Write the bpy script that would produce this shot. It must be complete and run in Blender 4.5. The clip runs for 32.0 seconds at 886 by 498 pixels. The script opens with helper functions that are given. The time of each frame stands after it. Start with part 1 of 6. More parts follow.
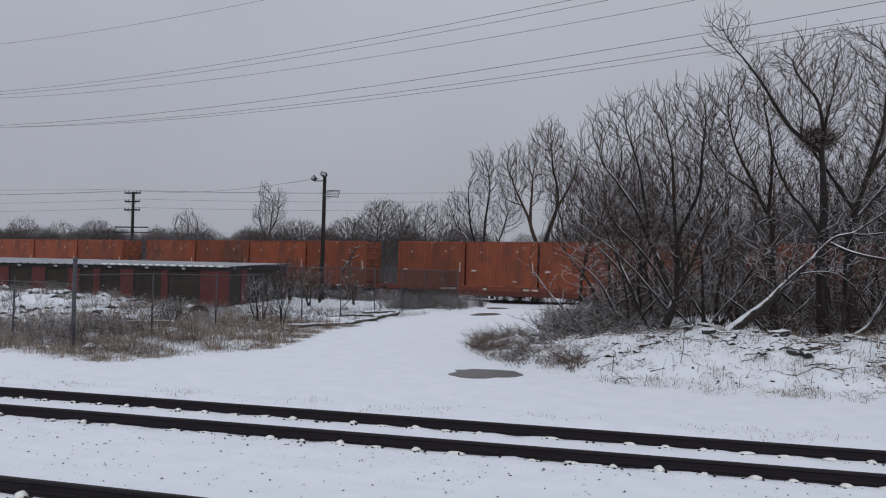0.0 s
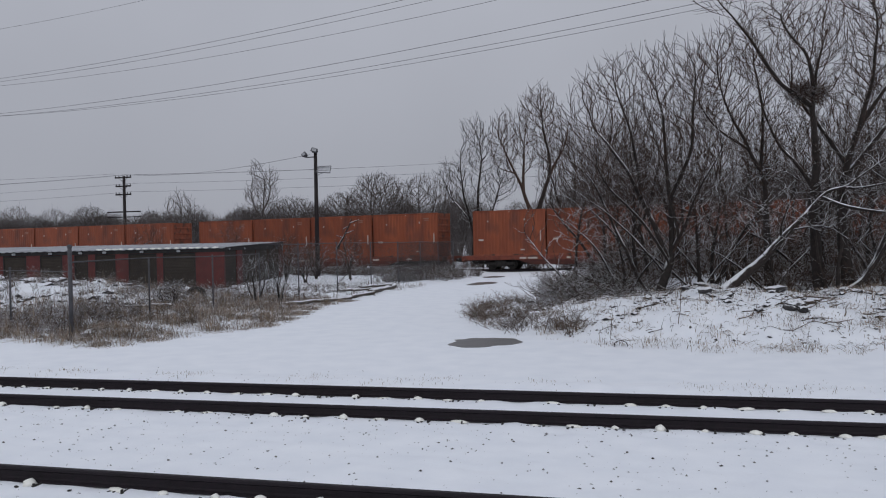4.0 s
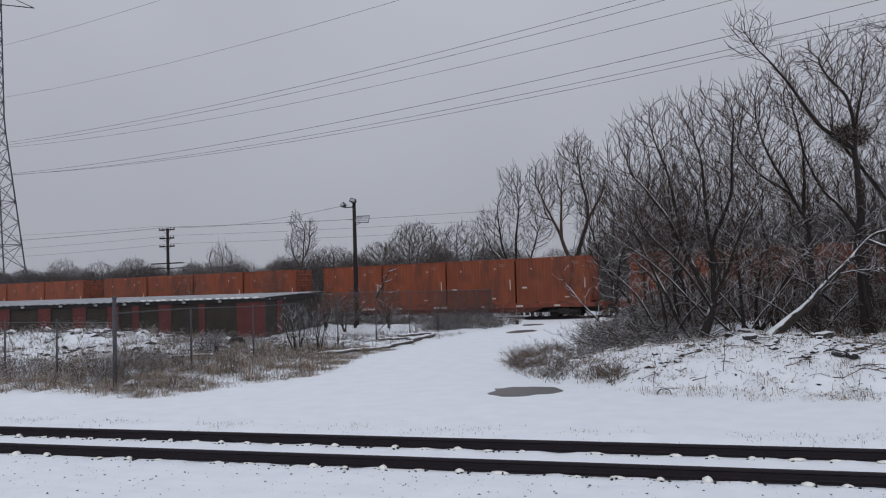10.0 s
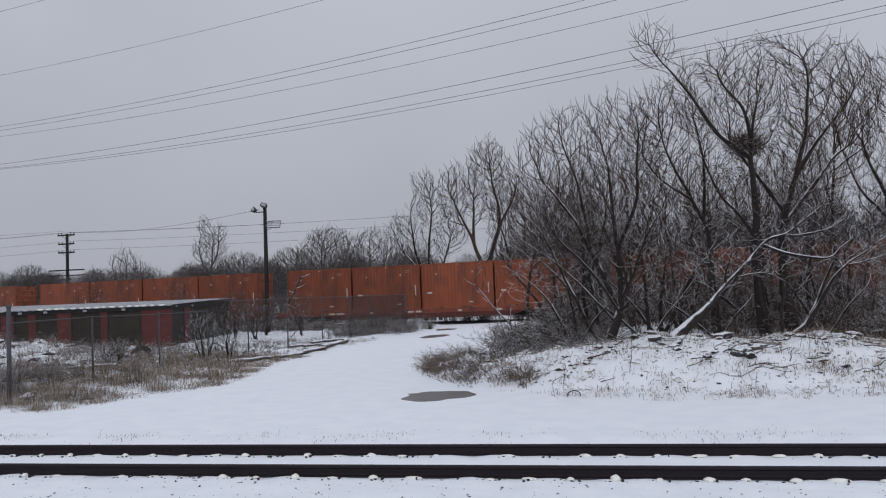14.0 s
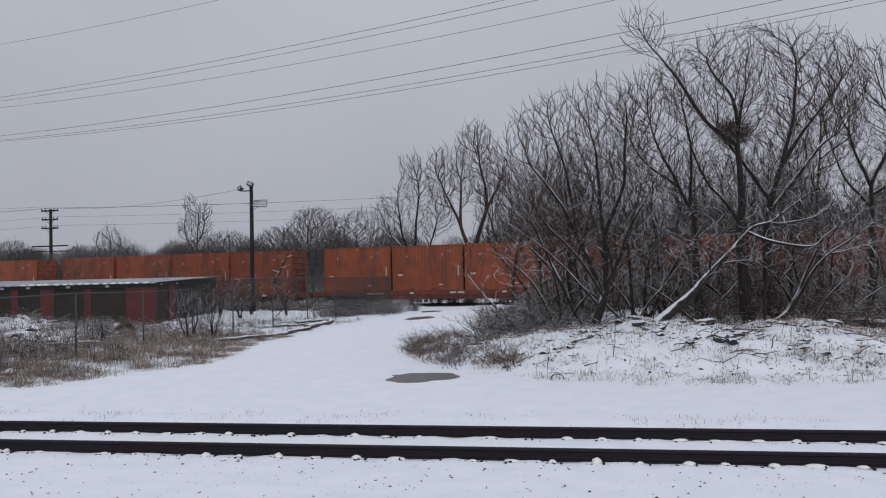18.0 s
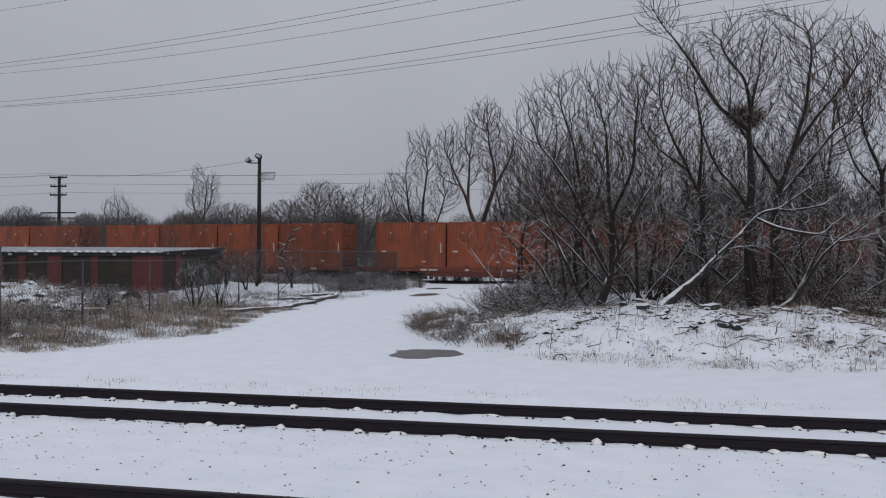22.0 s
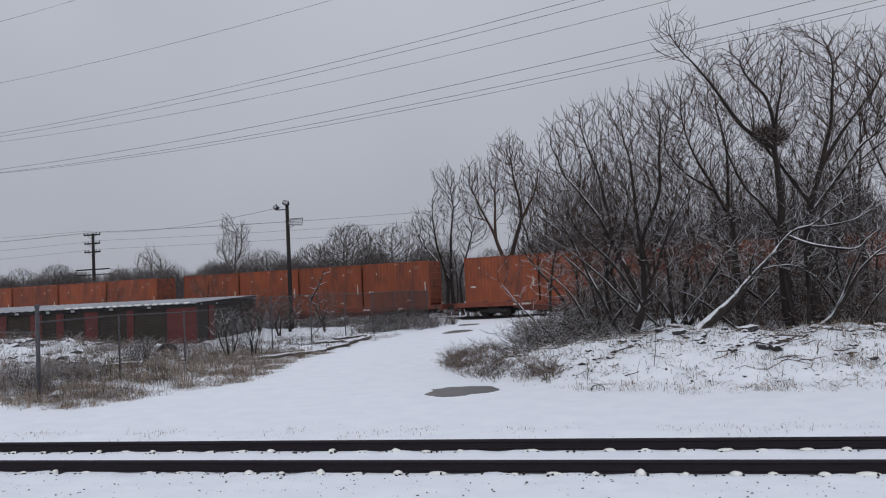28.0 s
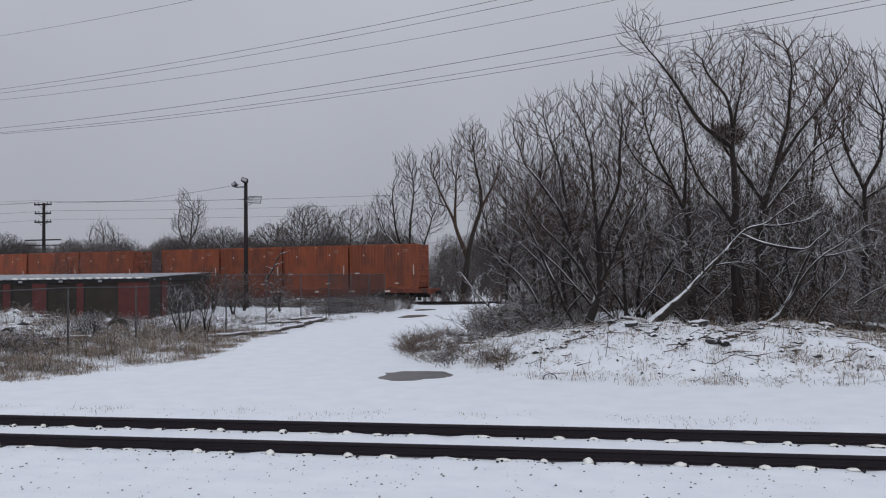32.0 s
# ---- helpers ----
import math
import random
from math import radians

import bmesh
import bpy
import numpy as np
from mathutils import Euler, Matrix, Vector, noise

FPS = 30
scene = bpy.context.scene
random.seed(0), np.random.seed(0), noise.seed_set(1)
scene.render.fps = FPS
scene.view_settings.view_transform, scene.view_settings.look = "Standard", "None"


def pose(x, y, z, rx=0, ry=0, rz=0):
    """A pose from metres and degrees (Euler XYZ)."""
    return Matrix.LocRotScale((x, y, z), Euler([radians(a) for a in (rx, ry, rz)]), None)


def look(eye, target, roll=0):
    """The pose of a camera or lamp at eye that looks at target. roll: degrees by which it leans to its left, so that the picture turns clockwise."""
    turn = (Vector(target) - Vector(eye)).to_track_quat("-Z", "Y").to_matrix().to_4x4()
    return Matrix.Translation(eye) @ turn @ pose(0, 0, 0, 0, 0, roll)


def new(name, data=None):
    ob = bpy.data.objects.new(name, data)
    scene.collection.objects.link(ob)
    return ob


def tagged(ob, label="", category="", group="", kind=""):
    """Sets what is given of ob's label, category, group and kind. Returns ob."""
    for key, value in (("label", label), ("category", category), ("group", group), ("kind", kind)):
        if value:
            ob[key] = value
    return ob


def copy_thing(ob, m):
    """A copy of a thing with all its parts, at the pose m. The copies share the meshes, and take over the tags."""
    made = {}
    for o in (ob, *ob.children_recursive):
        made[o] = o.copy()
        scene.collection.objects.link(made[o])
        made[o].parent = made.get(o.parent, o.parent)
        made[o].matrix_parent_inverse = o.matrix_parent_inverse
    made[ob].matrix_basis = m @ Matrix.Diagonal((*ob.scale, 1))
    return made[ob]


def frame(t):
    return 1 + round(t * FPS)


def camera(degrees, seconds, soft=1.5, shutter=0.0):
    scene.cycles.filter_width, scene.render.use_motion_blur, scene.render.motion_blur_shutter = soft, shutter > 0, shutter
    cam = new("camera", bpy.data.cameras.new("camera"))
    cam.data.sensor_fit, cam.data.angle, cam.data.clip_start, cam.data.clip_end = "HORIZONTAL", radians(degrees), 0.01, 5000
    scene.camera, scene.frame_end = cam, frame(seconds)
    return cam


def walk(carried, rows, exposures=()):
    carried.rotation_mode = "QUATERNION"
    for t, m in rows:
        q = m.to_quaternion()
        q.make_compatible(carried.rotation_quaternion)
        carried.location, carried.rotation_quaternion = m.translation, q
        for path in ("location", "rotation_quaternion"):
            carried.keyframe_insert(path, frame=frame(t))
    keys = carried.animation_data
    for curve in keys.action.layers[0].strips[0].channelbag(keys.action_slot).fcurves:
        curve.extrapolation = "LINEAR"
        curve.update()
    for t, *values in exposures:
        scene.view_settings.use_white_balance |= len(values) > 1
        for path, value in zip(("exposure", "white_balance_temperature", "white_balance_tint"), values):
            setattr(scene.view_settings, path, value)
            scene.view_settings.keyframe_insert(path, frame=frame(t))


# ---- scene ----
EYE = (0.0, 0.0, 2.472)
cam = camera(57.0, 32.0, soft=1.1)
PATH = [
    (0, (-0.5395, 1.9250, 2.5295), 1.27),
    (0.5, (-0.5475, 1.9235, 2.4524), 0.23),
    (1, (-0.5336, 1.9269, 2.4233), -1.27),
    (1.5, (-0.5240, 1.9288, 2.4016), -2.17),
    (2, (-0.5260, 1.9282, 2.4000), -2.24),
    (2.5, (-0.5256, 1.9293, 2.4332), -2.53),
    (3, (-0.5266, 1.9293, 2.4489), -2.18),
    (3.5, (-0.5274, 1.9291, 2.4550), -1.67),
    (5.5, (-0.5266, 1.9294, 2.4646), -0.69),
    (6, (-0.5298, 1.9285, 2.4725), -1.69),
    (6.5, (-0.5359, 1.9267, 2.4468), -2.08),
    (7, (-0.5350, 1.9259, 2.4035), -1.71),
    (7.5, (-0.5279, 1.9269, 2.3810), -2.13),
    (8, (-0.5160, 1.9300, 2.3788), -1.78),
    (8.5, (-0.5133, 1.9327, 2.4398), -1.22),
    (9, (-0.5559, 1.9212, 2.4624), -2.02),
    (9.5, (-0.6283, 1.8983, 2.5125), -1.97),
    (10, (-0.6132, 1.9007, 2.5789), -1.80),
    (10.5, (-0.5995, 1.9036, 2.6018), -0.99),
    (11, (-0.5235, 1.9255, 2.6077), -1.41),
    (11.5, (-0.4861, 1.9365, 2.5898), -1.93),
    (12, (-0.4672, 1.9412, 2.5881), -1.54),
    (12.5, (-0.4595, 1.9432, 2.5846), -1.61),
    (13, (-0.4513, 1.9450, 2.5880), -1.54),
    (13.5, (-0.4245, 1.9510, 2.5875), -1.47),
    (14, (-0.4074, 1.9549, 2.5841), -2.29),
    (14.5, (-0.4025, 1.9560, 2.5813), -3.06),
    (16.5, (-0.3935, 1.9582, 2.5744), -2.97),
    (17, (-0.3818, 1.9612, 2.5613), -1.60),
    (17.5, (-0.3763, 1.9627, 2.5502), -1.52),
    (18, (-0.3767, 1.9630, 2.5395), -1.37),
    (18.5, (-0.3794, 1.9628, 2.5308), -1.29),
    (19, (-0.3811, 1.9627, 2.5225), -1.23),
    (19.5, (-0.3826, 1.9626, 2.5154), -0.80),
    (20, (-0.3853, 1.9622, 2.5067), -0.31),
    (20.5, (-0.3862, 1.9621, 2.5053), 0.08),
    (21, (-0.3871, 1.9620, 2.5017), 0.29),
    (21.5, (-0.3863, 1.9622, 2.4982), 0.12),
    (22, (-0.3928, 1.9610, 2.4843), 0.23),
    (22.5, (-0.3995, 1.9597, 2.4703), -0.93),
    (23, (-0.4047, 1.9586, 2.4590), -0.75),
    (23.5, (-0.4136, 1.9566, 2.4464), 0.01),
    (24, (-0.4339, 1.9523, 2.4588), 0.60),
    (24.5, (-0.4585, 1.9466, 2.4990), 0.15),
    (25, (-0.4761, 1.9417, 2.5275), 0.14),
    (25.5, (-0.4797, 1.9393, 2.5672), -0.48),
    (27.5, (-0.4977, 1.9343, 2.5764), -3.02),
    (28, (-0.4600, 1.9437, 2.5752), -2.86),
    (28.5, (-0.4375, 1.9489, 2.5742), -2.59),
    (29, (-0.4277, 1.9510, 2.5752), -1.76),
    (29.5, (-0.4201, 1.9527, 2.5747), -1.10),
    (30, (-0.4092, 1.9552, 2.5709), -0.77),
    (30.5, (-0.3982, 1.9578, 2.5646), -0.63),
    (31, (-0.3900, 1.9599, 2.5533), -1.07),
    (31.5, (-0.3769, 1.9629, 2.5426), -0.84),
    (32, (-0.3627, 1.9658, 2.5356), -0.72),
]
walk(cam, [(t, look(EYE, target, roll)) for t, target, roll in PATH], [(0, -0.040), (1, -0.136), (2, -0.159), (3, -0.130), (3.5, -0.092), (5.5, -0.120), (6, -0.132), (7, -0.176), (8, -0.184), (9, -0.142), (10, -0.015), (11, 0.108), (12, 0.096), (13, 0.092), (14, 0.083), (14.5, 0.074), (16.5, 0.064), (17, 0.068), (18, 0.053), (19, 0.001), (20, -0.035), (21, -0.054), (22, -0.082), (23, -0.156), (24, -0.140), (25, -0.071), (25.5, 0.040), (27.5, 0.069), (28, 0.069), (29, 0.066), (30, 0.054), (31, 0.044), (32, 0.026)])

# ---- light: a heavy overcast sky, brighter overhead than at the horizon ----
world = bpy.data.worlds.new("overcast_sky")
scene.world = world
world.use_nodes = True
wn, wl = world.node_tree.nodes, world.node_tree.links
wn.clear()
w_out = wn.new("ShaderNodeOutputWorld")
w_bg = wn.new("ShaderNodeBackground")
w_sky = wn.new("ShaderNodeTexSky")
w_sky.sky_type, w_sky.sun_disc = "NISHITA", False
w_sky.sun_elevation, w_sky.sun_rotation = radians(32), radians(200)
w_sky.air_density, w_sky.dust_density = 1.0, 3.0
w_bw = wn.new("ShaderNodeHueSaturation")
w_bw.inputs["Saturation"].default_value = 0.25
w_bw.inputs["Value"].default_value = 0.10
w_co = wn.new("ShaderNodeTexCoord")
w_xyz = wn.new("ShaderNodeSeparateXYZ")
w_ramp = wn.new("ShaderNodeValToRGB")
w_ramp.color_ramp.elements[0].position = 0.0
w_ramp.color_ramp.elements[0].color = (0.362, 0.378, 0.432, 1)
w_ramp.color_ramp.elements[1].position = 1.0
w_ramp.color_ramp.elements[1].color = (0.68, 0.71, 0.80, 1)
for pos, col in ((0.12, (0.372, 0.388, 0.446, 1)), (0.35, (0.44, 0.459, 0.524, 1))):
    e = w_ramp.color_ramp.elements.new(pos)
    e.color = col
w_noise = wn.new("ShaderNodeTexNoise")
w_noise.inputs["Scale"].default_value, w_noise.inputs["Detail"].default_value = 2.2, 4.0
w_map = wn.new("ShaderNodeMapRange")
w_map.inputs["From Min"].default_value, w_map.inputs["From Max"].default_value = 0.3, 0.7
w_map.inputs["To Min"].default_value, w_map.inputs["To Max"].default_value = 0.94, 1.06
w_mul = wn.new("ShaderNodeVectorMath")
w_mul.operation = "SCALE"
w_mix = wn.new("ShaderNodeMixRGB")
w_mix.inputs["Fac"].default_value = 0.92
wl.new(w_co.outputs["Generated"], w_xyz.inputs[0])
wl.new(w_xyz.outputs["Z"], w_ramp.inputs["Fac"])
wl.new(w_co.outputs["Generated"], w_noise.inputs["Vector"])
wl.new(w_noise.outputs["Fac"], w_map.inputs["Value"])
wl.new(w_ramp.outputs["Color"], w_mul.inputs[0])
wl.new(w_map.outputs["Result"], w_mul.inputs["Scale"])
wl.new(w_sky.outputs["Color"], w_bw.inputs["Color"])
wl.new(w_bw.outputs["Color"], w_mix.inputs["Color1"])
wl.new(w_mul.outputs["Vector"], w_mix.inputs["Color2"])
wl.new(w_mix.outputs["Color"], w_bg.inputs["Color"])
wl.new(w_bg.outputs["Background"], w_out.inputs["Surface"])
w_bg.inputs["Strength"].default_value = 1.05

sun = new("sun", bpy.data.lights.new("sun", "SUN"))
sun.data.energy, sun.data.angle, sun.data.color = 0.45, radians(40), (1.0, 0.98, 0.96)
sun.rotation_euler = (radians(58), 0, radians(20))


# ---- materials ----
def material(name, dark, light, scale=8.0, rough=0.7, bump=0.2, grain=60.0, metal=0.0, stain=None, stain_scale=0.8, stain_at=0.58, vary=0.0, snow=0.0, snow_at=0.55, stretch=(1, 1, 1), islands=0.0):
    """Procedural surface: two scales of noise, stains with a shape of their own, a fine relief, and settled snow on what faces up."""
    m = bpy.data.materials.new(name)
    m.use_nodes = True
    nt = m.node_tree
    n, l = nt.nodes, nt.links
    b = n["Principled BSDF"]
    b.inputs["Roughness"].default_value, b.inputs["Metallic"].default_value = rough, metal
    co = n.new("ShaderNodeTexCoord")
    mp = n.new("ShaderNodeMapping")
    mp.inputs["Scale"].default_value = stretch
    l.new(co.outputs["Object"], mp.inputs["Vector"])
    n1 = n.new("ShaderNodeTexNoise")
    n1.inputs["Scale"].default_value, n1.inputs["Detail"].default_value = scale, 5.0
    l.new(mp.outputs["Vector"], n1.inputs["Vector"])
    ramp = n.new("ShaderNodeValToRGB")
    ramp.color_ramp.elements[0].position, ramp.color_ramp.elements[0].color = 0.32, (*dark, 1)
    ramp.color_ramp.elements[1].position, ramp.color_ramp.elements[1].color = 0.68, (*light, 1)
    l.new(n1.outputs["Fac"], ramp.inputs["Fac"])
    colour = ramp.outputs["Color"]
    if stain:
        n2 = n.new("ShaderNodeTexNoise")
        n2.inputs["Scale"].default_value, n2.inputs["Detail"].default_value = stain_scale, 7.0
        l.new(mp.outputs["Vector"], n2.inputs["Vector"])
        r2 = n.new("ShaderNodeMapRange")
        r2.inputs["From Min"].default_value, r2.inputs["From Max"].default_value = stain_at, stain_at + 0.14
        l.new(n2.outputs["Fac"], r2.inputs["Value"])
        mx = n.new("ShaderNodeMixRGB")
        mx.inputs["Color2"].default_value = (*stain, 1)
        l.new(r2.outputs["Result"], mx.inputs["Fac"])
        l.new(colour, mx.inputs["Color1"])
        colour = mx.outputs["Color"]
    if vary or islands:
        hs = n.new("ShaderNodeHueSaturation")
        mr = n.new("ShaderNodeMapRange")
        amount = vary or islands
        mr.inputs["To Min"].default_value, mr.inputs["To Max"].default_value = 1 - amount, 1 + amount
        if vary:
            src = n.new("ShaderNodeObjectInfo").outputs["Random"]
        else:
            src = n.new("ShaderNodeNewGeometry").outputs["Random Per Island"]
        l.new(src, mr.inputs["Value"])
        l.new(mr.outputs["Result"], hs.inputs["Value"])
        l.new(colour, hs.inputs["Color"])
        colour = hs.outputs["Color"]
    if snow:
        ge = n.new("ShaderNodeNewGeometry")
        sx = n.new("ShaderNodeSeparateXYZ")
        l.new(ge.outputs["Normal"], sx.inputs[0])
        n3 = n.new("ShaderNodeTexNoise")
        n3.inputs["Scale"].default_value, n3.inputs["Detail"].default_value = 2.5, 4.0
        l.new(co.outputs["Object"], n3.inputs["Vector"])
        ad = n.new("ShaderNodeMath")
        ad.operation = "MULTIPLY_ADD"
        ad.inputs[1].default_value = 0.9
        l.new(n3.outputs["Fac"], ad.inputs[0])
        l.new(sx.outputs["Z"], ad.inputs[2])
        r3 = n.new("ShaderNodeMapRange")
        r3.inputs["From Min"].default_value, r3.inputs["From Max"].default_value = snow_at + 0.45, snow_at + 0.62
        r3.inputs["To Max"].default_value = snow
        l.new(ad.outputs["Value"], r3.inputs["Value"])
        m3 = n.new("ShaderNodeMixRGB")
        m3.inputs["Color2"].default_value = (0.80, 0.82, 0.86, 1)
        l.new(r3.outputs["Result"], m3.inputs["Fac"])
        l.new(colour, m3.inputs["Color1"])
        colour = m3.outputs["Color"]
    l.new(colour, b.inputs["Base Color"])
    if bump:
        nb = n.new("ShaderNodeTexNoise")
        nb.inputs["Scale"].default_value, nb.inputs["Detail"].default_value = grain, 3.0
        l.new(co.outputs["Object"], nb.inputs["Vector"])
        bp = n.new("ShaderNodeBump")
        bp.inputs["Strength"].default_value, bp.inputs["Distance"].default_value = bump, 0.02
        l.new(nb.outputs["Fac"], bp.inputs["Height"])
        l.new(bp.outputs["Normal"], b.inputs["Normal"])
    return m


SNOW = material("snow", (0.80, 0.835, 0.89), (0.865, 0.895, 0.94), 1.6, 0.75, 0.16, 26.0)
SNOW_LUMP = material("old_snow", (0.80, 0.80, 0.74), (0.92, 0.92, 0.87), 9.0, 0.8, 0.4, 40.0)
RAIL_STEEL = material("rusty_rail_steel", (0.0062, 0.0032, 0.0062), (0.013, 0.0066, 0.0118), 14.0, 0.7, 0.3, 90.0, 0.2)
IRON = material("dark_iron", (0.012, 0.011, 0.011), (0.03, 0.026, 0.024), 20.0, 0.7, 0.3)
BED = material("snow_dusted_ballast", (0.035, 0.031, 0.030), (0.10, 0.092, 0.088), 6.0, 0.9, 0.5, 20.0, stain=(0.62, 0.64, 0.68), stain_scale=2.2, stain_at=0.62)
STONE = material("ballast_stone", (0.05, 0.046, 0.044), (0.16, 0.15, 0.14), 15.0, 0.85, 0.4, islands=0.5, snow=0.9, snow_at=0.7)
ROCK = material("dark_rubble", (0.014, 0.013, 0.015), (0.055, 0.052, 0.054), 7.0, 0.85, 0.5, 30.0, vary=0.4, snow=0.95, snow_at=0.55)
PUDDLE = material("muddy_puddle_water", (0.062, 0.057, 0.056), (0.105, 0.096, 0.093), 2.3, 0.30, 0.05, 25.0)
BARK = material("wet_brown_bark", (0.011, 0.0078, 0.0068), (0.031, 0.022, 0.0185), 10.0, 0.85, 0.5, 45.0, vary=0.2, snow=0.85, snow_at=0.50)
SNOWY_BARK = material("snow_laden_bark", (0.011, 0.008, 0.007), (0.032, 0.0235, 0.020), 10.0, 0.85, 0.5, 45.0, vary=0.2, snow=0.96, snow_at=0.34)
TWIG = material("bare_twigs", (0.025, 0.0135, 0.0095), (0.064, 0.036, 0.025), 5.0, 0.85, 0.0, vary=0.2, snow=0.6, snow_at=0.56)
SNOWY_TWIG = material("snow_laden_twigs", (0.016, 0.011, 0.009), (0.044, 0.030, 0.024), 5.0, 0.85, 0.0, vary=0.2, snow=0.94, snow_at=0.38)
# bark beyond the train: base colour paled to stand in for distance haze
HAZE_PALED_BARK = material("haze_paled_bark", (0.048, 0.040, 0.038), (0.10, 0.082, 0.076), 3.0, 0.9, 0.0, vary=0.25, snow=0.25, snow_at=0.6)
DEADFALL = material("snow_dusted_deadfall", (0.022, 0.016, 0.013), (0.065, 0.045, 0.034), 4.0, 0.9, 0.0, islands=0.4, snow=0.75, snow_at=0.60)
BRUSH = material("brown_brush", (0.032, 0.021, 0.016), (0.092, 0.058, 0.042), 4.0, 0.9, 0.0, islands=0.4, snow=0.8, snow_at=0.52)
STRAW = material("dry_grass", (0.085, 0.062, 0.047), (0.37, 0.285, 0.21), 3.0, 0.9, 0.0, islands=0.5, snow=0.5, snow_at=0.75)
WEED = material("withered_weeds", (0.06, 0.042, 0.030), (0.17, 0.12, 0.085), 3.0, 0.9, 0.0, islands=0.4, snow=0.5, snow_at=0.7)
ORANGE = material("orange_container_paint", (0.175, 0.038, 0.013), (0.245, 0.058, 0.019), 1.2, 0.6, 0.12, 30.0, stain=(0.13, 0.034, 0.017), stain_scale=0.9, stain_at=0.52, vary=0.18, stretch=(1, 1, 0.35))
ORANGE_DARK = material("weathered_orange_steel", (0.16, 0.042, 0.020), (0.26, 0.066, 0.028), 2.5, 0.65, 0.2, 40.0, stain=(0.07, 0.028, 0.018), stain_scale=2.0, stain_at=0.52, vary=0.15)
SILL_RED = material("rust_red_car_sill", (0.115, 0.026, 0.014), (0.19, 0.043, 0.022), 3.0, 0.7, 0.2, 40.0, stain=(0.05, 0.026, 0.02), stain_scale=1.5, stain_at=0.55, vary=0.2)
BELLY = material("dark_rust_red_sill", (0.055, 0.014, 0.010), (0.10, 0.026, 0.017), 3.0, 0.75, 0.2, 40.0, vary=0.2)
UNDER = material("grimy_black_steel", (0.008, 0.007, 0.007), (0.025, 0.021, 0.019), 6.0, 0.8, 0.3, 30.0)
WHITE_MARK = material("white_paint_mark", (0.34, 0.30, 0.26), (0.55, 0.51, 0.46), 9.0, 0.6, 0.0)
GREY_MARK = material("faded_stencil", (0.19, 0.09, 0.06), (0.28, 0.15, 0.11), 30.0, 0.7, 0.0)
SHED_RED = material("red_painted_metal_siding", (0.07, 0.012, 0.011), (0.11, 0.019, 0.016), 2.0, 0.7, 0.1, 25.0, stain=(0.09, 0.02, 0.018), stain_scale=0.9)
SHED_DOOR = material("dark_brown_roller_door", (0.022, 0.017, 0.013), (0.037, 0.029, 0.022), 1.5, 0.85, 0.1, 25.0, vary=0.15)
SHED_TRIM = material("dark_grey_trim", (0.012, 0.011, 0.012), (0.026, 0.024, 0.024), 3.0, 0.8, 0.1)
ROOF = material("snow_dusted_metal_roof", (0.20, 0.21, 0.23), (0.42, 0.43, 0.46), 1.1, 0.6, 0.2, 20.0, stretch=(3, 0.4, 1))
GALV = material("weathered_galvanised_steel", (0.045, 0.045, 0.052), (0.095, 0.095, 0.105), 12.0, 0.65, 0.15, 60.0, 0.2)
WIRE = material("dull_fence_wire", (0.020, 0.018, 0.017), (0.042, 0.038, 0.036), 2.0, 0.6, 0.0)
POLE_WOOD = material("creosoted_pole_wood", (0.008, 0.0055, 0.0065), (0.020, 0.014, 0.014), 5.0, 0.85, 0.4, 40.0, stretch=(1, 1, 0.2))
CABLE = material("black_cable", (0.025, 0.025, 0.028), (0.05, 0.05, 0.056), 1.0, 0.6, 0.0)
LAMP_GREY = material("grey_lamp_housing", (0.03, 0.03, 0.034), (0.08, 0.08, 0.09), 6.0, 0.5, 0.1)
GLASS = material("dull_lamp_glass", (0.25, 0.26, 0.28), (0.4, 0.41, 0.43), 6.0, 0.15, 0.0)
LATTICE = material("dark_tower_steel", (0.045, 0.043, 0.055), (0.085, 0.082, 0.10), 1.0, 0.6, 0.0)
LITTER = material("dead_leaf_litter", (0.035, 0.026, 0.02), (0.12, 0.085, 0.06), 6.0, 0.9, 0.0, islands=0.5)
LOG = material("weathered_log", (0.03, 0.024, 0.02), (0.10, 0.08, 0.065), 9.0, 0.85, 0.4, 30.0, snow=0.95, snow_at=0.35)


# ---- building helpers ----
def link_mesh(name, me, mat, parent=None, label=""):
    if mat is not None and not me.materials:
        me.materials.append(mat)
    ob = new(name, me)
    if parent is not None:
        ob.parent = parent
    if label:
        tagged(ob, label)
    return ob


def part(name, bm, mat, parent=None, label="", smooth=False):
    me = bpy.data.meshes.new(name)
    bm.to_mesh(me)
    bm.free()
    if smooth:
        me.shade_smooth()
    return link_mesh(name, me, mat, parent, label)


def raw(name, verts, faces, mat, parent=None, label="", smooth=False):
    me = bpy.data.meshes.new(name)
    me.from_pydata(verts, [], faces)
    me.update()
    if smooth:
        me.shade_smooth()
    return link_mesh(name, me, mat, parent, label)


def boxes(items, bevel=0.0):
    """A bmesh of boxes: (x0, x1, y0, y1, z0, z1) each, with eased edges if bevel is given."""
    bm = bmesh.new()
    for x0, x1, y0, y1, z0, z1 in items:
        m = Matrix.Translation(((x0 + x1) / 2, (y0 + y1) / 2, (z0 + z1) / 2)) @ Matrix.Diagonal((x1 - x0, y1 - y0, z1 - z0, 1))
        bmesh.ops.create_cube(bm, size=1, matrix=m)
    if bevel:
        bmesh.ops.bevel(bm, geom=bm.edges[:], offset=bevel, segments=1, affect="EDGES")
    return bm


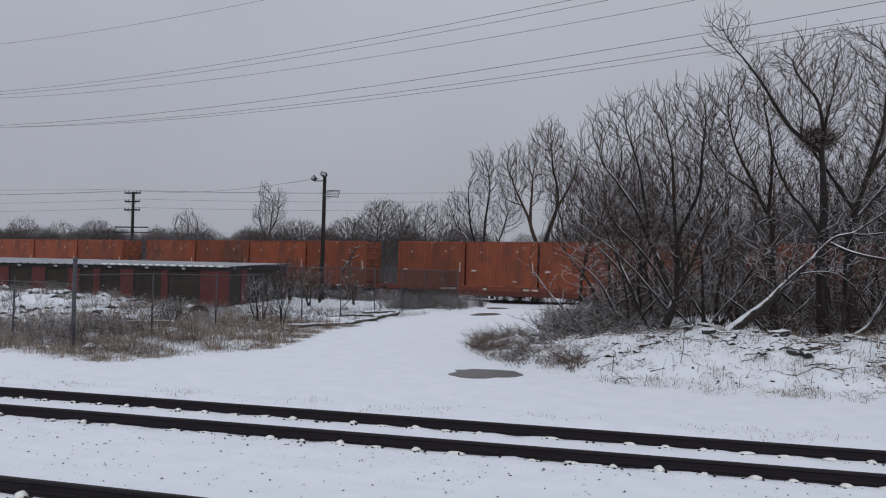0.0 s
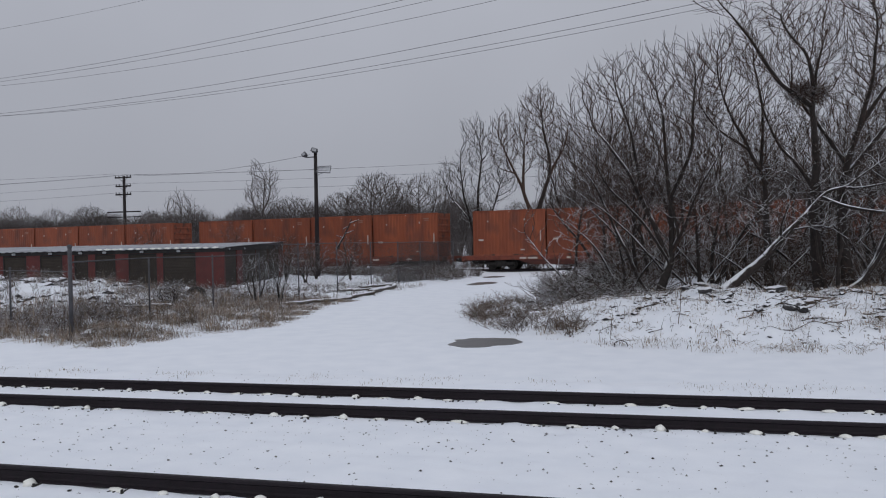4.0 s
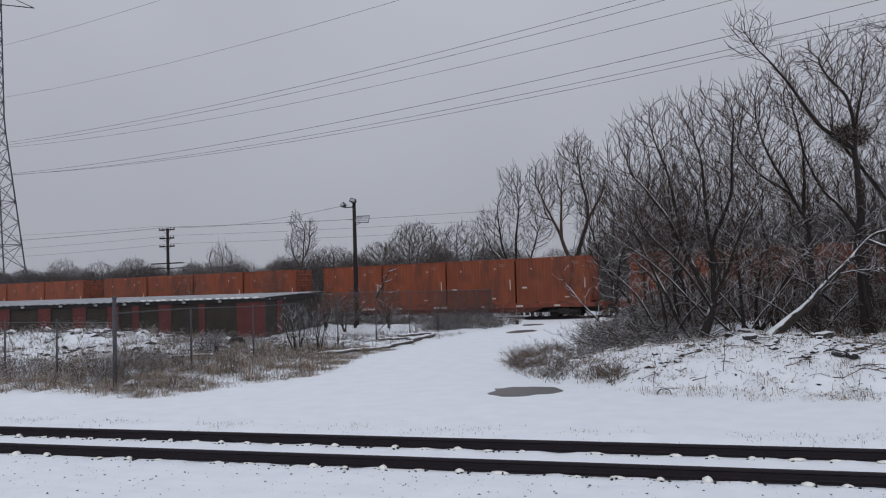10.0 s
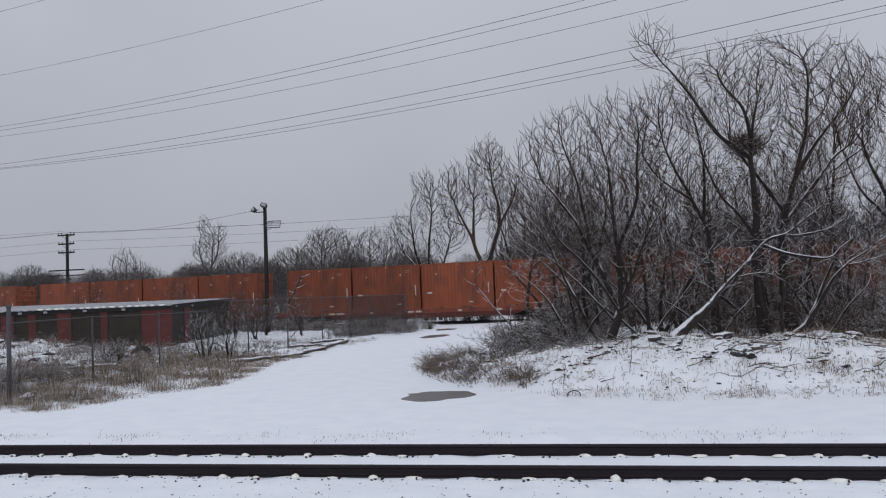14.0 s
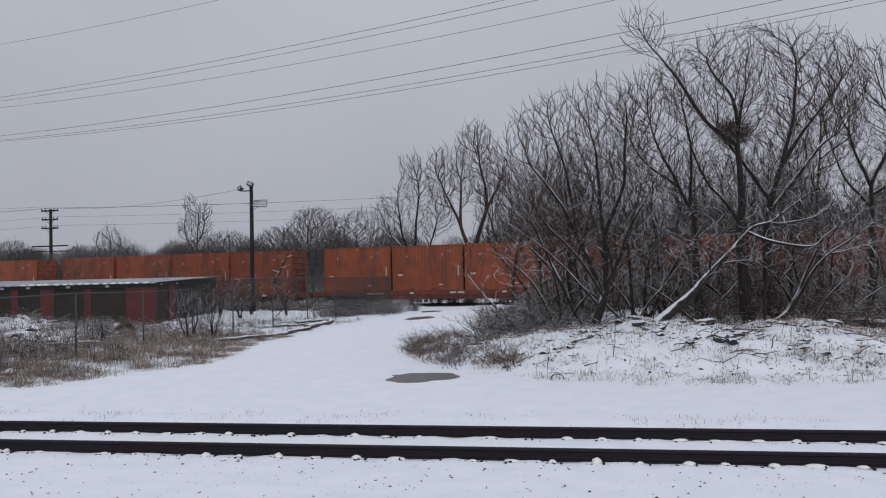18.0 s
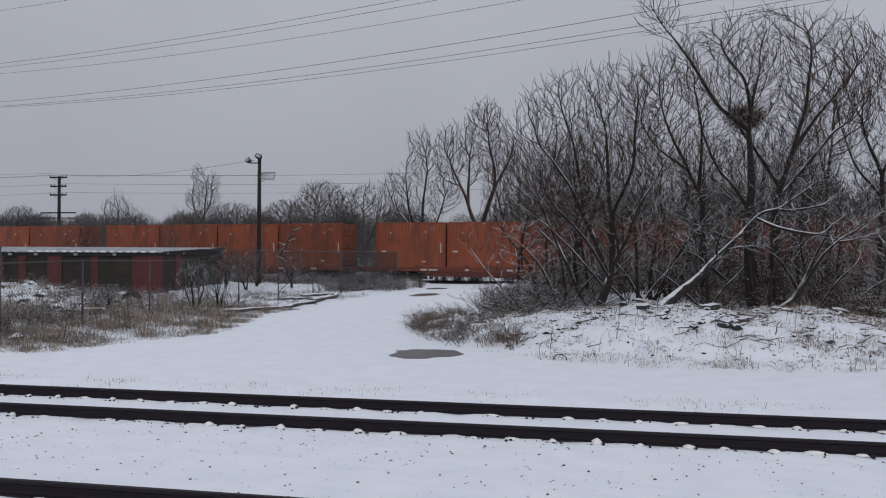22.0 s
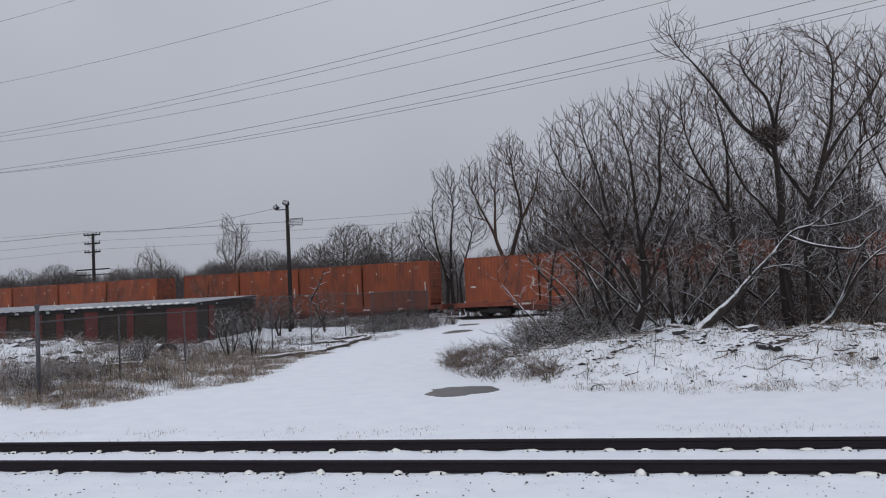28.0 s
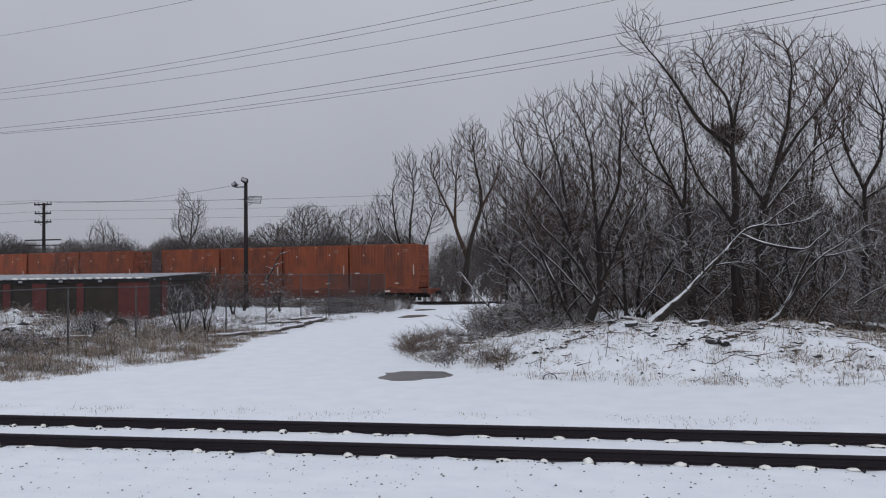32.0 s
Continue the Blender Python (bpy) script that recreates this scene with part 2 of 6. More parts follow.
def rod(bm, a, b, r0, r1=None, sides=8):
    a, b = Vector(a), Vector(b)
    m = Matrix.Translation((a + b) / 2) @ (b - a).to_track_quat("Z", "Y").to_matrix().to_4x4()
    bmesh.ops.create_cone(bm, cap_ends=True, segments=sides, radius1=r0, radius2=r0 if r1 is None else r1, depth=(b - a).length, matrix=m)
    return bm


def thing(name, m, label, category, group="", kind=""):
    ob = new(name)
    ob.empty_display_size = 0.2
    ob.matrix_basis = m
    return tagged(ob, label, category, group, kind)


def tubes(name, branches, mat, parent=None, label=""):
    """One mesh of tapered tubes; branches: (points, radii, sides)."""
    groups, verts, faces, base = {}, [], [], 0
    for pts, rad, sides in branches:
        groups.setdefault((len(pts), sides), []).append((pts, rad))
    for (n, sides), some in sorted(groups.items()):
        p = np.array([s[0] for s in some])
        r = np.array([s[1] for s in some])
        t = np.gradient(p, axis=1)
        t /= np.linalg.norm(t, axis=2, keepdims=True) + 1e-9
        ref = np.eye(3)[np.abs(t).max(axis=1).argmin(axis=1)][:, None, :]
        u = np.cross(t, np.broadcast_to(ref, t.shape))
        u /= np.linalg.norm(u, axis=2, keepdims=True) + 1e-9
        v = np.cross(t, u)
        a = 2 * np.pi * np.arange(sides) / sides
        ring = u[:, :, None] * np.cos(a)[:, None] + v[:, :, None] * np.sin(a)[:, None]
        vv = (p[:, :, None] + ring * r[:, :, None, None]).reshape(-1, 3)
        b, i, k = np.meshgrid(np.arange(len(some)), np.arange(n - 1), np.arange(sides), indexing="ij")
        o = base + (b * n + i) * sides
        k2 = (k + 1) % sides
        faces.append(np.stack([o + k, o + k2, o + sides + k2, o + sides + k], -1).reshape(-1, 4))
        verts.append(vv)
        base += len(vv)
    vs, fs = np.concatenate(verts), np.concatenate(faces)
    me = bpy.data.meshes.new(name)
    me.vertices.add(len(vs))
    me.vertices.foreach_set("co", vs.astype(np.float32).ravel())
    me.loops.add(fs.size)
    me.loops.foreach_set("vertex_index", fs.astype(np.int32).ravel())
    me.polygons.add(len(fs))
    me.polygons.foreach_set("loop_start", np.arange(0, fs.size, 4, dtype=np.int32))
    me.update(calc_edges=True)
    me.shade_smooth()
    return link_mesh(name, me, mat, parent, label)


def smooth(a, b, x):
    k = np.clip((np.asarray(x, float) - a) / (b - a), 0, 1)
    return k * k * (3 - 2 * k)


# ---- the lie of the land ----
WAVES = {}


def waves(x, y, size, seed):
    """Cheap smooth unevenness, about -1 to 1."""
    if (size, seed) not in WAVES:
        r = np.random.RandomState(seed)
        terms = []
        for _ in range(7):
            a, ph = r.uniform(0, 2 * math.pi), r.uniform(0, 6.3)
            k = 2 * math.pi / (size * r.uniform(0.6, 1.7))
            terms.append((math.cos(a) * k, math.sin(a) * k, ph))
        WAVES[size, seed] = terms
    return sum(np.sin(x * a + y * b + ph) for a, b, ph in WAVES[size, seed]) / 4.0


def bank_depth(x, y):
    """How far a place lies behind the foot of the wooded bank."""
    foot_y = np.interp(x, (-7.5, -5.2, -3.6, -1.6, 0.9, 4.4, 9, 25), (29, 23.6, 21.2, 19.6, 18.4, 18.6, 19.2, 20))
    left_x = np.interp(y, (20, 24, 28, 40, 50, 60, 75), (-5.4, -5.9, -6.9, -7.0, -8.2, -9.6, -10.5))
    return np.minimum(y - foot_y, (x - left_x) * 1.1)


def land(x, y):
    x, y = np.asarray(x, float), np.asarray(y, float)
    d = bank_depth(x, y)
    high = np.interp(x, (-8, -4, 0, 3, 6, 8, 14), (0.45, 0.62, 0.9, 0.98, 0.9, 0.62, 0.5))
    high = high * np.interp(y, (18, 30, 45, 62), (1, 1, 0.55, 0.2))
    rough_right = smooth(0.0, 1.5, d)
    z = high * smooth(-0.4, 4.6, d) * (1 + 0.12 * waves(x, y, 3.0, 3)) + rough_right * (0.06 * waves(x, y, 1.1, 4) + 0.03 * waves(x, y, 0.75, 13))
    # left of the road: a low rough verge and heaps of snowy spoil
    e = np.interp(y, (14, 17, 20, 23.5, 31, 41, 60), (-13.5, -13.9, -13.2, -11.9, -13.8, -13.0, -13.6)) - x
    rough_left = smooth(0.0, 2.0, e) * smooth(15.0, 18.5, y + 0.12 * (x + 15))
    z = z + rough_left * (0.12 + 0.08 * waves(x, y, 2.2, 5) + 0.06 * waves(x, y, 0.9, 6))
    z = z + 0.28 * np.exp(-((x + 16.6) / 2.2) ** 2 - ((y - 23.2) / 2.4) ** 2)
    heap = np.exp(-(((x + 30) / 8.5) ** 2) ** 2 - (((y - 31) / 4.5) ** 2) ** 1.5)
    z = z + heap * (0.92 + 0.20 * waves(x, y, 2.6, 7) + 0.13 * waves(x, y, 1.0, 8))
    # tracks: trampled snow over stone
    near = smooth(15.2, 13.4, y)
    z = z + near * (0.012 * waves(x, y, 0.8, 9) + 0.008 * waves(x, y, 0.45, 10) + 0.007 * waves(x, y, 0.28, 14))
    z = z + 0.05 * np.exp(-((y - 13.75) / 0.45) ** 2) * (1 + 0.5 * waves(x, y, 1.3, 11))
    z = z + 0.004 * waves(x, y, 6.0, 12) * smooth(14, 18, y)
    # the far line stands on a slight rise
    far = y + 0.139 * x
    z = z + 0.10 * smooth(55, 61, far)
    z = z - smooth(120, 500, np.hypot(x, y)) * 0.6
    return z


def ground_at(x, y):
    return float(land(x, y))


def graded(parts):
    out = []
    for a, b, step in parts:
        out += list(np.arange(a, b - 1e-6, step))
    return np.array(out)


def build_ground():
    xs = graded([(-1500, -300, 150), (-300, -80, 20), (-80, -36, 2), (-36, -15, 0.25), (-15, 8, 0.125), (8, 14, 0.25), (14, 40, 1.3), (40, 300, 26), (300, 1501, 150)])
    ys = graded([(-300, -20, 70), (-20, 2, 2), (2, 7, 0.14), (7, 11.4, 0.09), (11.4, 15.6, 0.14), (15.6, 48, 0.28), (48, 80, 0.8), (80, 300, 20), (300, 2400, 150)])
    gx, gy = np.meshgrid(xs, ys)
    gz = land(gx, gy)
    vs = np.stack([gx, gy, gz], -1).reshape(-1, 3)
    ny, nx = gx.shape
    i = np.arange(nx * ny).reshape(ny, nx)
    fs = np.stack([i[:-1, :-1], i[:-1, 1:], i[1:, 1:], i[1:, :-1]], -1).reshape(-1, 4)
    ob = raw("ground", vs.tolist(), fs.tolist(), SNOW, smooth=True)
    tagged(ob, "thin fresh snow over level ground, banks and a lane", "ground", kind="structure")


build_ground()


def puddle(name, cx, cy, rx, ry, seed, label, tail=0.0):
    rng = np.random.RandomState(seed)
    n = 120
    a = np.linspace(0, 2 * np.pi, n, endpoint=False)
    w = 1 + 0.10 * np.sin(2 * a + 0.5) + 0.07 * np.sin(3 * a + 1.2) + 0.05 * np.sin(5 * a + rng.uniform(0, 6)) + 0.03 * np.sin(9 * a + rng.uniform(0, 6))
    if tail:
        w = w + tail * np.exp(-((a - 2.75) / 0.13) ** 2)
    px, py = cx + rx * w * np.cos(a), cy + ry * w * np.sin(a)
    z = float(land(px, py).max()) + 0.006
    bm = bmesh.new()
    top = [bm.verts.new((x, y, z)) for x, y in zip(px, py)]
    low = [bm.verts.new((x, y, z - 0.12)) for x, y in zip(px, py)]
    bm.faces.new(top)
    for i in range(n):
        bm.faces.new((top[i - 1], low[i - 1], low[i], top[i]))
    tagged(part(name, bm, PUDDLE), label, "puddle")


puddle("puddle", -4.38, 19.75, 0.80, 1.0, 2, "dark muddy puddle melted through the snow of the lane", 0.26)
puddle("puddle", -10.75, 48.2, 0.70, 1.9, 5, "small grey puddle on the far part of the snowy lane")
puddle("puddle", -11.9, 57.0, 0.65, 1.2, 8, "narrow wet patch beside the far railway line")


# ---- railway tracks ----
RAIL_PROFILE = [(-0.066, 0), (0.066, 0), (0.066, 0.011), (0.02, 0.026), (0.0085, 0.045), (0.0085, 0.105), (0.036, 0.122), (0.036, 0.148), (0.026, 0.158), (-0.026, 0.158), (-0.036, 0.148), (-0.036, 0.122), (-0.0085, 0.105), (-0.0085, 0.045), (-0.02, 0.026), (-0.066, 0.011)]


def rail_mesh(x0, x1):
    n, steps = len(RAIL_PROFILE), 2
    vs = [(x, y, z) for x in np.linspace(x0, x1, steps) for y, z in RAIL_PROFILE]
    fs = [(s * n + i, s * n + (i + 1) % n, (s + 1) * n + (i + 1) % n, (s + 1) * n + i) for s in range(steps - 1) for i in range(n)]
    fs += [tuple(range(n))[::-1], tuple(range((steps - 1) * n, steps * n))]
    return vs, fs


def lump_mesh(seed, w, d, h):
    rng = np.random.RandomState(seed)
    bm = bmesh.new()
    bmesh.ops.create_icosphere(bm, subdivisions=2, radius=1)
    for v in bm.verts:
        k = 1 + 0.22 * noise.noise(v.co * 1.7 + Vector((seed, 0, 0)))
        v.co = Vector((v.co.x * w * k, v.co.y * d * k, max(v.co.z, -0.15) * h * k))
    me = bpy.data.meshes.new("snow_lump")
    bm.to_mesh(me)
    bm.free()
    me.shade_smooth()
    me.materials.append(SNOW_LUMP)
    return me


def spike_mesh():
    bm = boxes([(-0.012, 0.012, -0.02, 0.012, 0, 0.045)], 0.004)
    bmesh.ops.create_cube(bm, size=1, matrix=Matrix.Translation((0, -0.004, 0.048)) @ Matrix.Diagonal((0.034, 0.044, 0.016, 1)))
    me = bpy.data.meshes.new("spike")
    bm.to_mesh(me)
    bm.free()
    me.materials.append(IRON)
    return me


def anchor_mesh():
    bm = boxes([(-0.018, 0.018, -0.10, 0.02, 0.0, 0.05), (-0.014, 0.014, -0.115, -0.085, -0.01, 0.075)], 0.005)
    me = bpy.data.meshes.new("rail_anchor")
    bm.to_mesh(me)
    bm.free()
    me.materials.append(IRON)
    return me


LUMPS = [lump_mesh(11, 0.085, 0.07, 0.050), lump_mesh(12, 0.12, 0.06, 0.036), lump_mesh(13, 0.075, 0.09, 0.062), lump_mesh(14, 0.15, 0.07, 0.032)]
SPIKE, ANCHOR = spike_mesh(), anchor_mesh()


def track(y_near, y_far, x0, x1, label, seed):
    """Two rails of a snowed-in track, with the tie plates' spikes and snow lumps that stick out of the snow."""
    t = thing("railway_track", Matrix.Translation((0, 0, 0)), label, "railway track", "tracks in the foreground", "structure")
    rng = random.Random(seed)
    for y in (y_near, y_far):
        vs, fs = rail_mesh(-90, 60)
        rail = raw("rail", vs, fs, RAIL_STEEL, t)
        rail.location = (0, y, 0.002)
        x = x0 + rng.uniform(0, 0.3)
        while x < x1:
            x += 0.55 + rng.uniform(-0.04, 0.04) + (0.55 if rng.random() < 0.06 else 0)
            if rng.random() < 0.88:
                lump = link_mesh("snow_lump", rng.choice(LUMPS), None, t)
                lump.location = (x + rng.uniform(-0.05, 0.05), y - 0.12 + rng.uniform(-0.02, 0.02), 0.004)
                lump.rotation_euler = (0, 0, rng.uniform(-0.5, 0.5))
                k = rng.uniform(0.55, 1.0)
                lump.scale = (k, k, k * rng.uniform(0.8, 1.2))
            for dx in (-0.10, -0.02, 0.07):
                if rng.random() < 0.62:
                    s = link_mesh("spike", SPIKE, None, t)
                    s.location = (x + dx + rng.uniform(-0.03, 0.03), y - 0.19 + rng.uniform(-0.05, 0.03), rng.uniform(-0.040, -0.024))
                    s.rotation_euler = (rng.uniform(-0.3, 0.3), rng.uniform(-0.3, 0.3), rng.uniform(0, 3))
                    s.scale = (0.8, 0.8, 0.8)
            if rng.random() < 0.5:
                a = link_mesh("rail_anchor", ANCHOR, None, t)
                a.location = (x + rng.uniform(0.08, 0.16), y - 0.075, -0.025)
                a.scale = (0.7, 1.0, 0.8)
    return t


track(10.99, 12.50, -16.5, 7.0, "dark rusty rails of a snow-covered railway track", 3)
track(5.80, 7.31, -10.5, 5.5, "nearer railway track with dark rails standing out of the snow", 4)


def pebble_field():
    """Stones, clods and litter that poke out of the snow between the tracks."""
    rng = np.random.RandomState(21)
    vs, fs = [], []
    base = np.array([(1, 0, 0), (-1, 0, 0), (0, 1, 0), (0, -1, 0), (0, 0, 1), (0, 0, -1)], float)
    tri = [(0, 2, 4), (2, 1, 4), (1, 3, 4), (3, 0, 4), (2, 0, 5), (1, 2, 5), (3, 1, 5), (0, 3, 5)]
    spots = [(rng.uniform(-16, 8), rng.uniform(7.6, 10.8), 0.004 + 0.016 * rng.uniform() ** 3) for _ in range(1900)]
    spots += [(rng.uniform(-9, 4.5), rng.uniform(3.5, 7.1), rng.uniform(0.006, 0.018)) for _ in range(160)]
    spots += [(rng.uniform(-17, 8), y + rng.choice([-1, 1]) * rng.uniform(0.06, 0.3), rng.uniform(0.006, 0.018)) for y in (10.99, 12.5, 7.31) for _ in range(150)]
    spots += [(rng.uniform(-17, 8), rng.uniform(12.7, 15), rng.uniform(0.005, 0.014)) for _ in range(130)]
    spots += [(x, y, rng.uniform(0.012, 0.05)) for x, y in zip(rng.uniform(-3, 12, 260), rng.uniform(19, 27, 260)) if bank_depth(x, y) > 0.6]
    for x, y, s in spots:
        o = len(vs)
        p = base * rng.uniform(0.6, 1.3, (6, 1)) * s * [1.3, 1.0, 0.7]
        a = rng.uniform(0, 6.3)
        c, n = math.cos(a), math.sin(a)
        z = ground_at(x, y) + s * 0.25
        vs += [(x + q[0] * c - q[1] * n, y + q[0] * n + q[1] * c, z + q[2]) for q in p]
        fs += [tuple(o + i for i in t) for t in tri]
    ob = raw("ballast_stones", vs, fs, STONE)
    tagged(ob, "small dark ballast stones poking through thin snow", "stones", kind="stuff")


pebble_field()

# ---- the far line, on which the train runs ----
TRAIN_TURN = -8.0
FAR_ALONG = Vector((math.cos(radians(TRAIN_TURN)), math.sin(radians(TRAIN_TURN)), 0))
FAR_ACROSS = Vector((-FAR_ALONG.y, FAR_ALONG.x, 0))
FAR_SIDE = 61.87
FAR_MID = FAR_SIDE + 1.3
FAR_RAIL_TOP = 0.29


def far_track():
    t = thing("railway_track", Matrix.Translation(FAR_ACROSS * FAR_MID + Vector((0, 0, FAR_RAIL_TOP - 0.16))) @ pose(0, 0, 0, 0, 0, TRAIN_TURN), "far railway line with dark rails on a low snowy bed", "railway track", kind="structure")
    for y in (-0.755, 0.755):
        vs, fs = rail_mesh(-260, 160)
        raw("rail", vs, fs, RAIL_STEEL, t).location = (0, y, 0)
    n = 80
    vs, fs = [], []
    for i in range(n + 1):
        x = -260 + 420 * i / n
        vs += [(x, -3.4, -0.35), (x, -1.9, -0.02 + 0.03 * math.sin(i * 2.3)), (x, 1.9, -0.02 + 0.03 * math.sin(i * 1.7)), (x, 3.4, -0.35)]
    for i in range(n):
        fs += [(4 * i + k, 4 * i + k + 1, 4 * i + k + 5, 4 * i + k + 4) for k in range(3)]
    raw("track_bed", vs, fs, BED, t, "dark stone bed dusted with snow")


far_track()


# ---- the train: flat cars with four waste containers each ----
PITCH, LONG, WIDE, TALL, CAR = 6.209, 6.06, 2.6, 3.64, 27.777
DECK = 1.39


def container():
    """Tall ribbed waste container, 20 feet long; its origin is under its middle."""
    c = thing("waste_container", Matrix(), "tall orange ribbed steel waste container on a flat car", "container", "orange containers on the train")
    hx, hy, s = LONG / 2, WIDE / 2, 0.10
    # shallow vertical ribs on both sides, in one wall sheet each
    for side in (-1, 1):
        vs, fs = [], []
        n = 20
        w = (LONG - 2 * s) / n
        xs = []
        for i in range(n):
            a = -hx + s + i * w
            xs += [(a, 0.034), (a + 0.30 * w, 0.034), (a + 0.42 * w, 0.015), (a + 0.88 * w, 0.015)]
        xs.append((hx - s, 0.034))
        for x, d in xs:
            vs += [(x, side * (hy - d), 0.12), (x, side * (hy - d), TALL - 0.10)]
        for i in range(len(xs) - 1):
            q = (2 * i, 2 * i + 2, 2 * i + 3, 2 * i + 1)
            fs.append(q if side < 0 else q[::-1])
        raw("side_wall", vs, fs, ORANGE, c)
    for end in (-1, 1):
        zs = [(0.12, 0.06)]
        for z in np.linspace(0.45, TALL - 0.6, 6):
            zs += [(z, 0.06), (z + 0.03, 0.015), (z + 0.15, 0.015), (z + 0.18, 0.06)]
        zs.append((TALL - 0.10, 0.06))
        vs = [(end * (hx - d), y, z) for z, d in zs for y in (-hy + s, hy - s)]
        fs = [(2 * i, 2 * i + 1, 2 * i + 3, 2 * i + 2)[:: end] for i in range(len(zs) - 1)]
        raw("end_wall", vs, fs, ORANGE_DARK, c)
    for x in (-hx, hx - s):
        for y in (-hy, hy - s):
            part("corner_post", boxes([(x, x + s, y, y + s, 0, TALL)], 0.012), ORANGE, c)
    for y in (-hy, hy - s):
        part("bottom_rail", boxes([(-hx + s, hx - s, y, y + s, 0.0, 0.14)], 0.01), ORANGE_DARK, c)
        part("top_rail", boxes([(-hx + s, hx - s, y, y + s, TALL - 0.12, TALL)], 0.01), ORANGE, c)
    roof = [(-hx + s, hx - s, -hy + s, hy - s, TALL - 0.10, TALL - 0.03)]
    part("roof", boxes(roof), ORANGE_DARK, c, "flat steel roof with dusting of snow")
    f = -hy
    part("locking_bar", boxes([(hx - 0.44, hx - 0.36, f - 0.02, f + 0.03, 1.15, 1.95)], 0.006), WHITE_MARK, c, "white vertical plate near the door end")
    for x, z, w, h in ((-1.75, 2.72, 0.09, 0.13), (1.32, 2.80, 0.09, 0.13), (0.05, 3.48, 0.12, 0.06), (1.15, 0.42, 0.34, 0.09), (-2.35, 1.22, 0.42, 0.13)):
        part("marking", boxes([(x - w / 2, x + w / 2, f + 0.005, f + 0.025, z, z + h)]), WHITE_MARK, c, "small white painted mark")
    for x, z, w in ((1.95, 3.16, 0.5), (1.95, 3.02, 0.42)):
        part("stencil_bar", boxes([(x - w / 2, x + w / 2, f + 0.005, f + 0.025, z, z + 0.08)]), GREY_MARK, c, "faded stencil line too worn to read")
    return c


def wheel_part(parent, x, y):
    bm = bmesh.new()
    rod(bm, (x, y - 0.065, 0.42), (x, y + 0.065, 0.42), 0.42, sides=24)
    inner = 1 if y < 0 else -1
    rod(bm, (x, y + inner * 0.065, 0.42), (x, y + inner * 0.095, 0.42), 0.445, sides=24)
    rod(bm, (x, y - inner * 0.10, 0.42), (x, y - inner * 0.065, 0.42), 0.12, sides=12)
    part("wheel", bm, UNDER, parent)


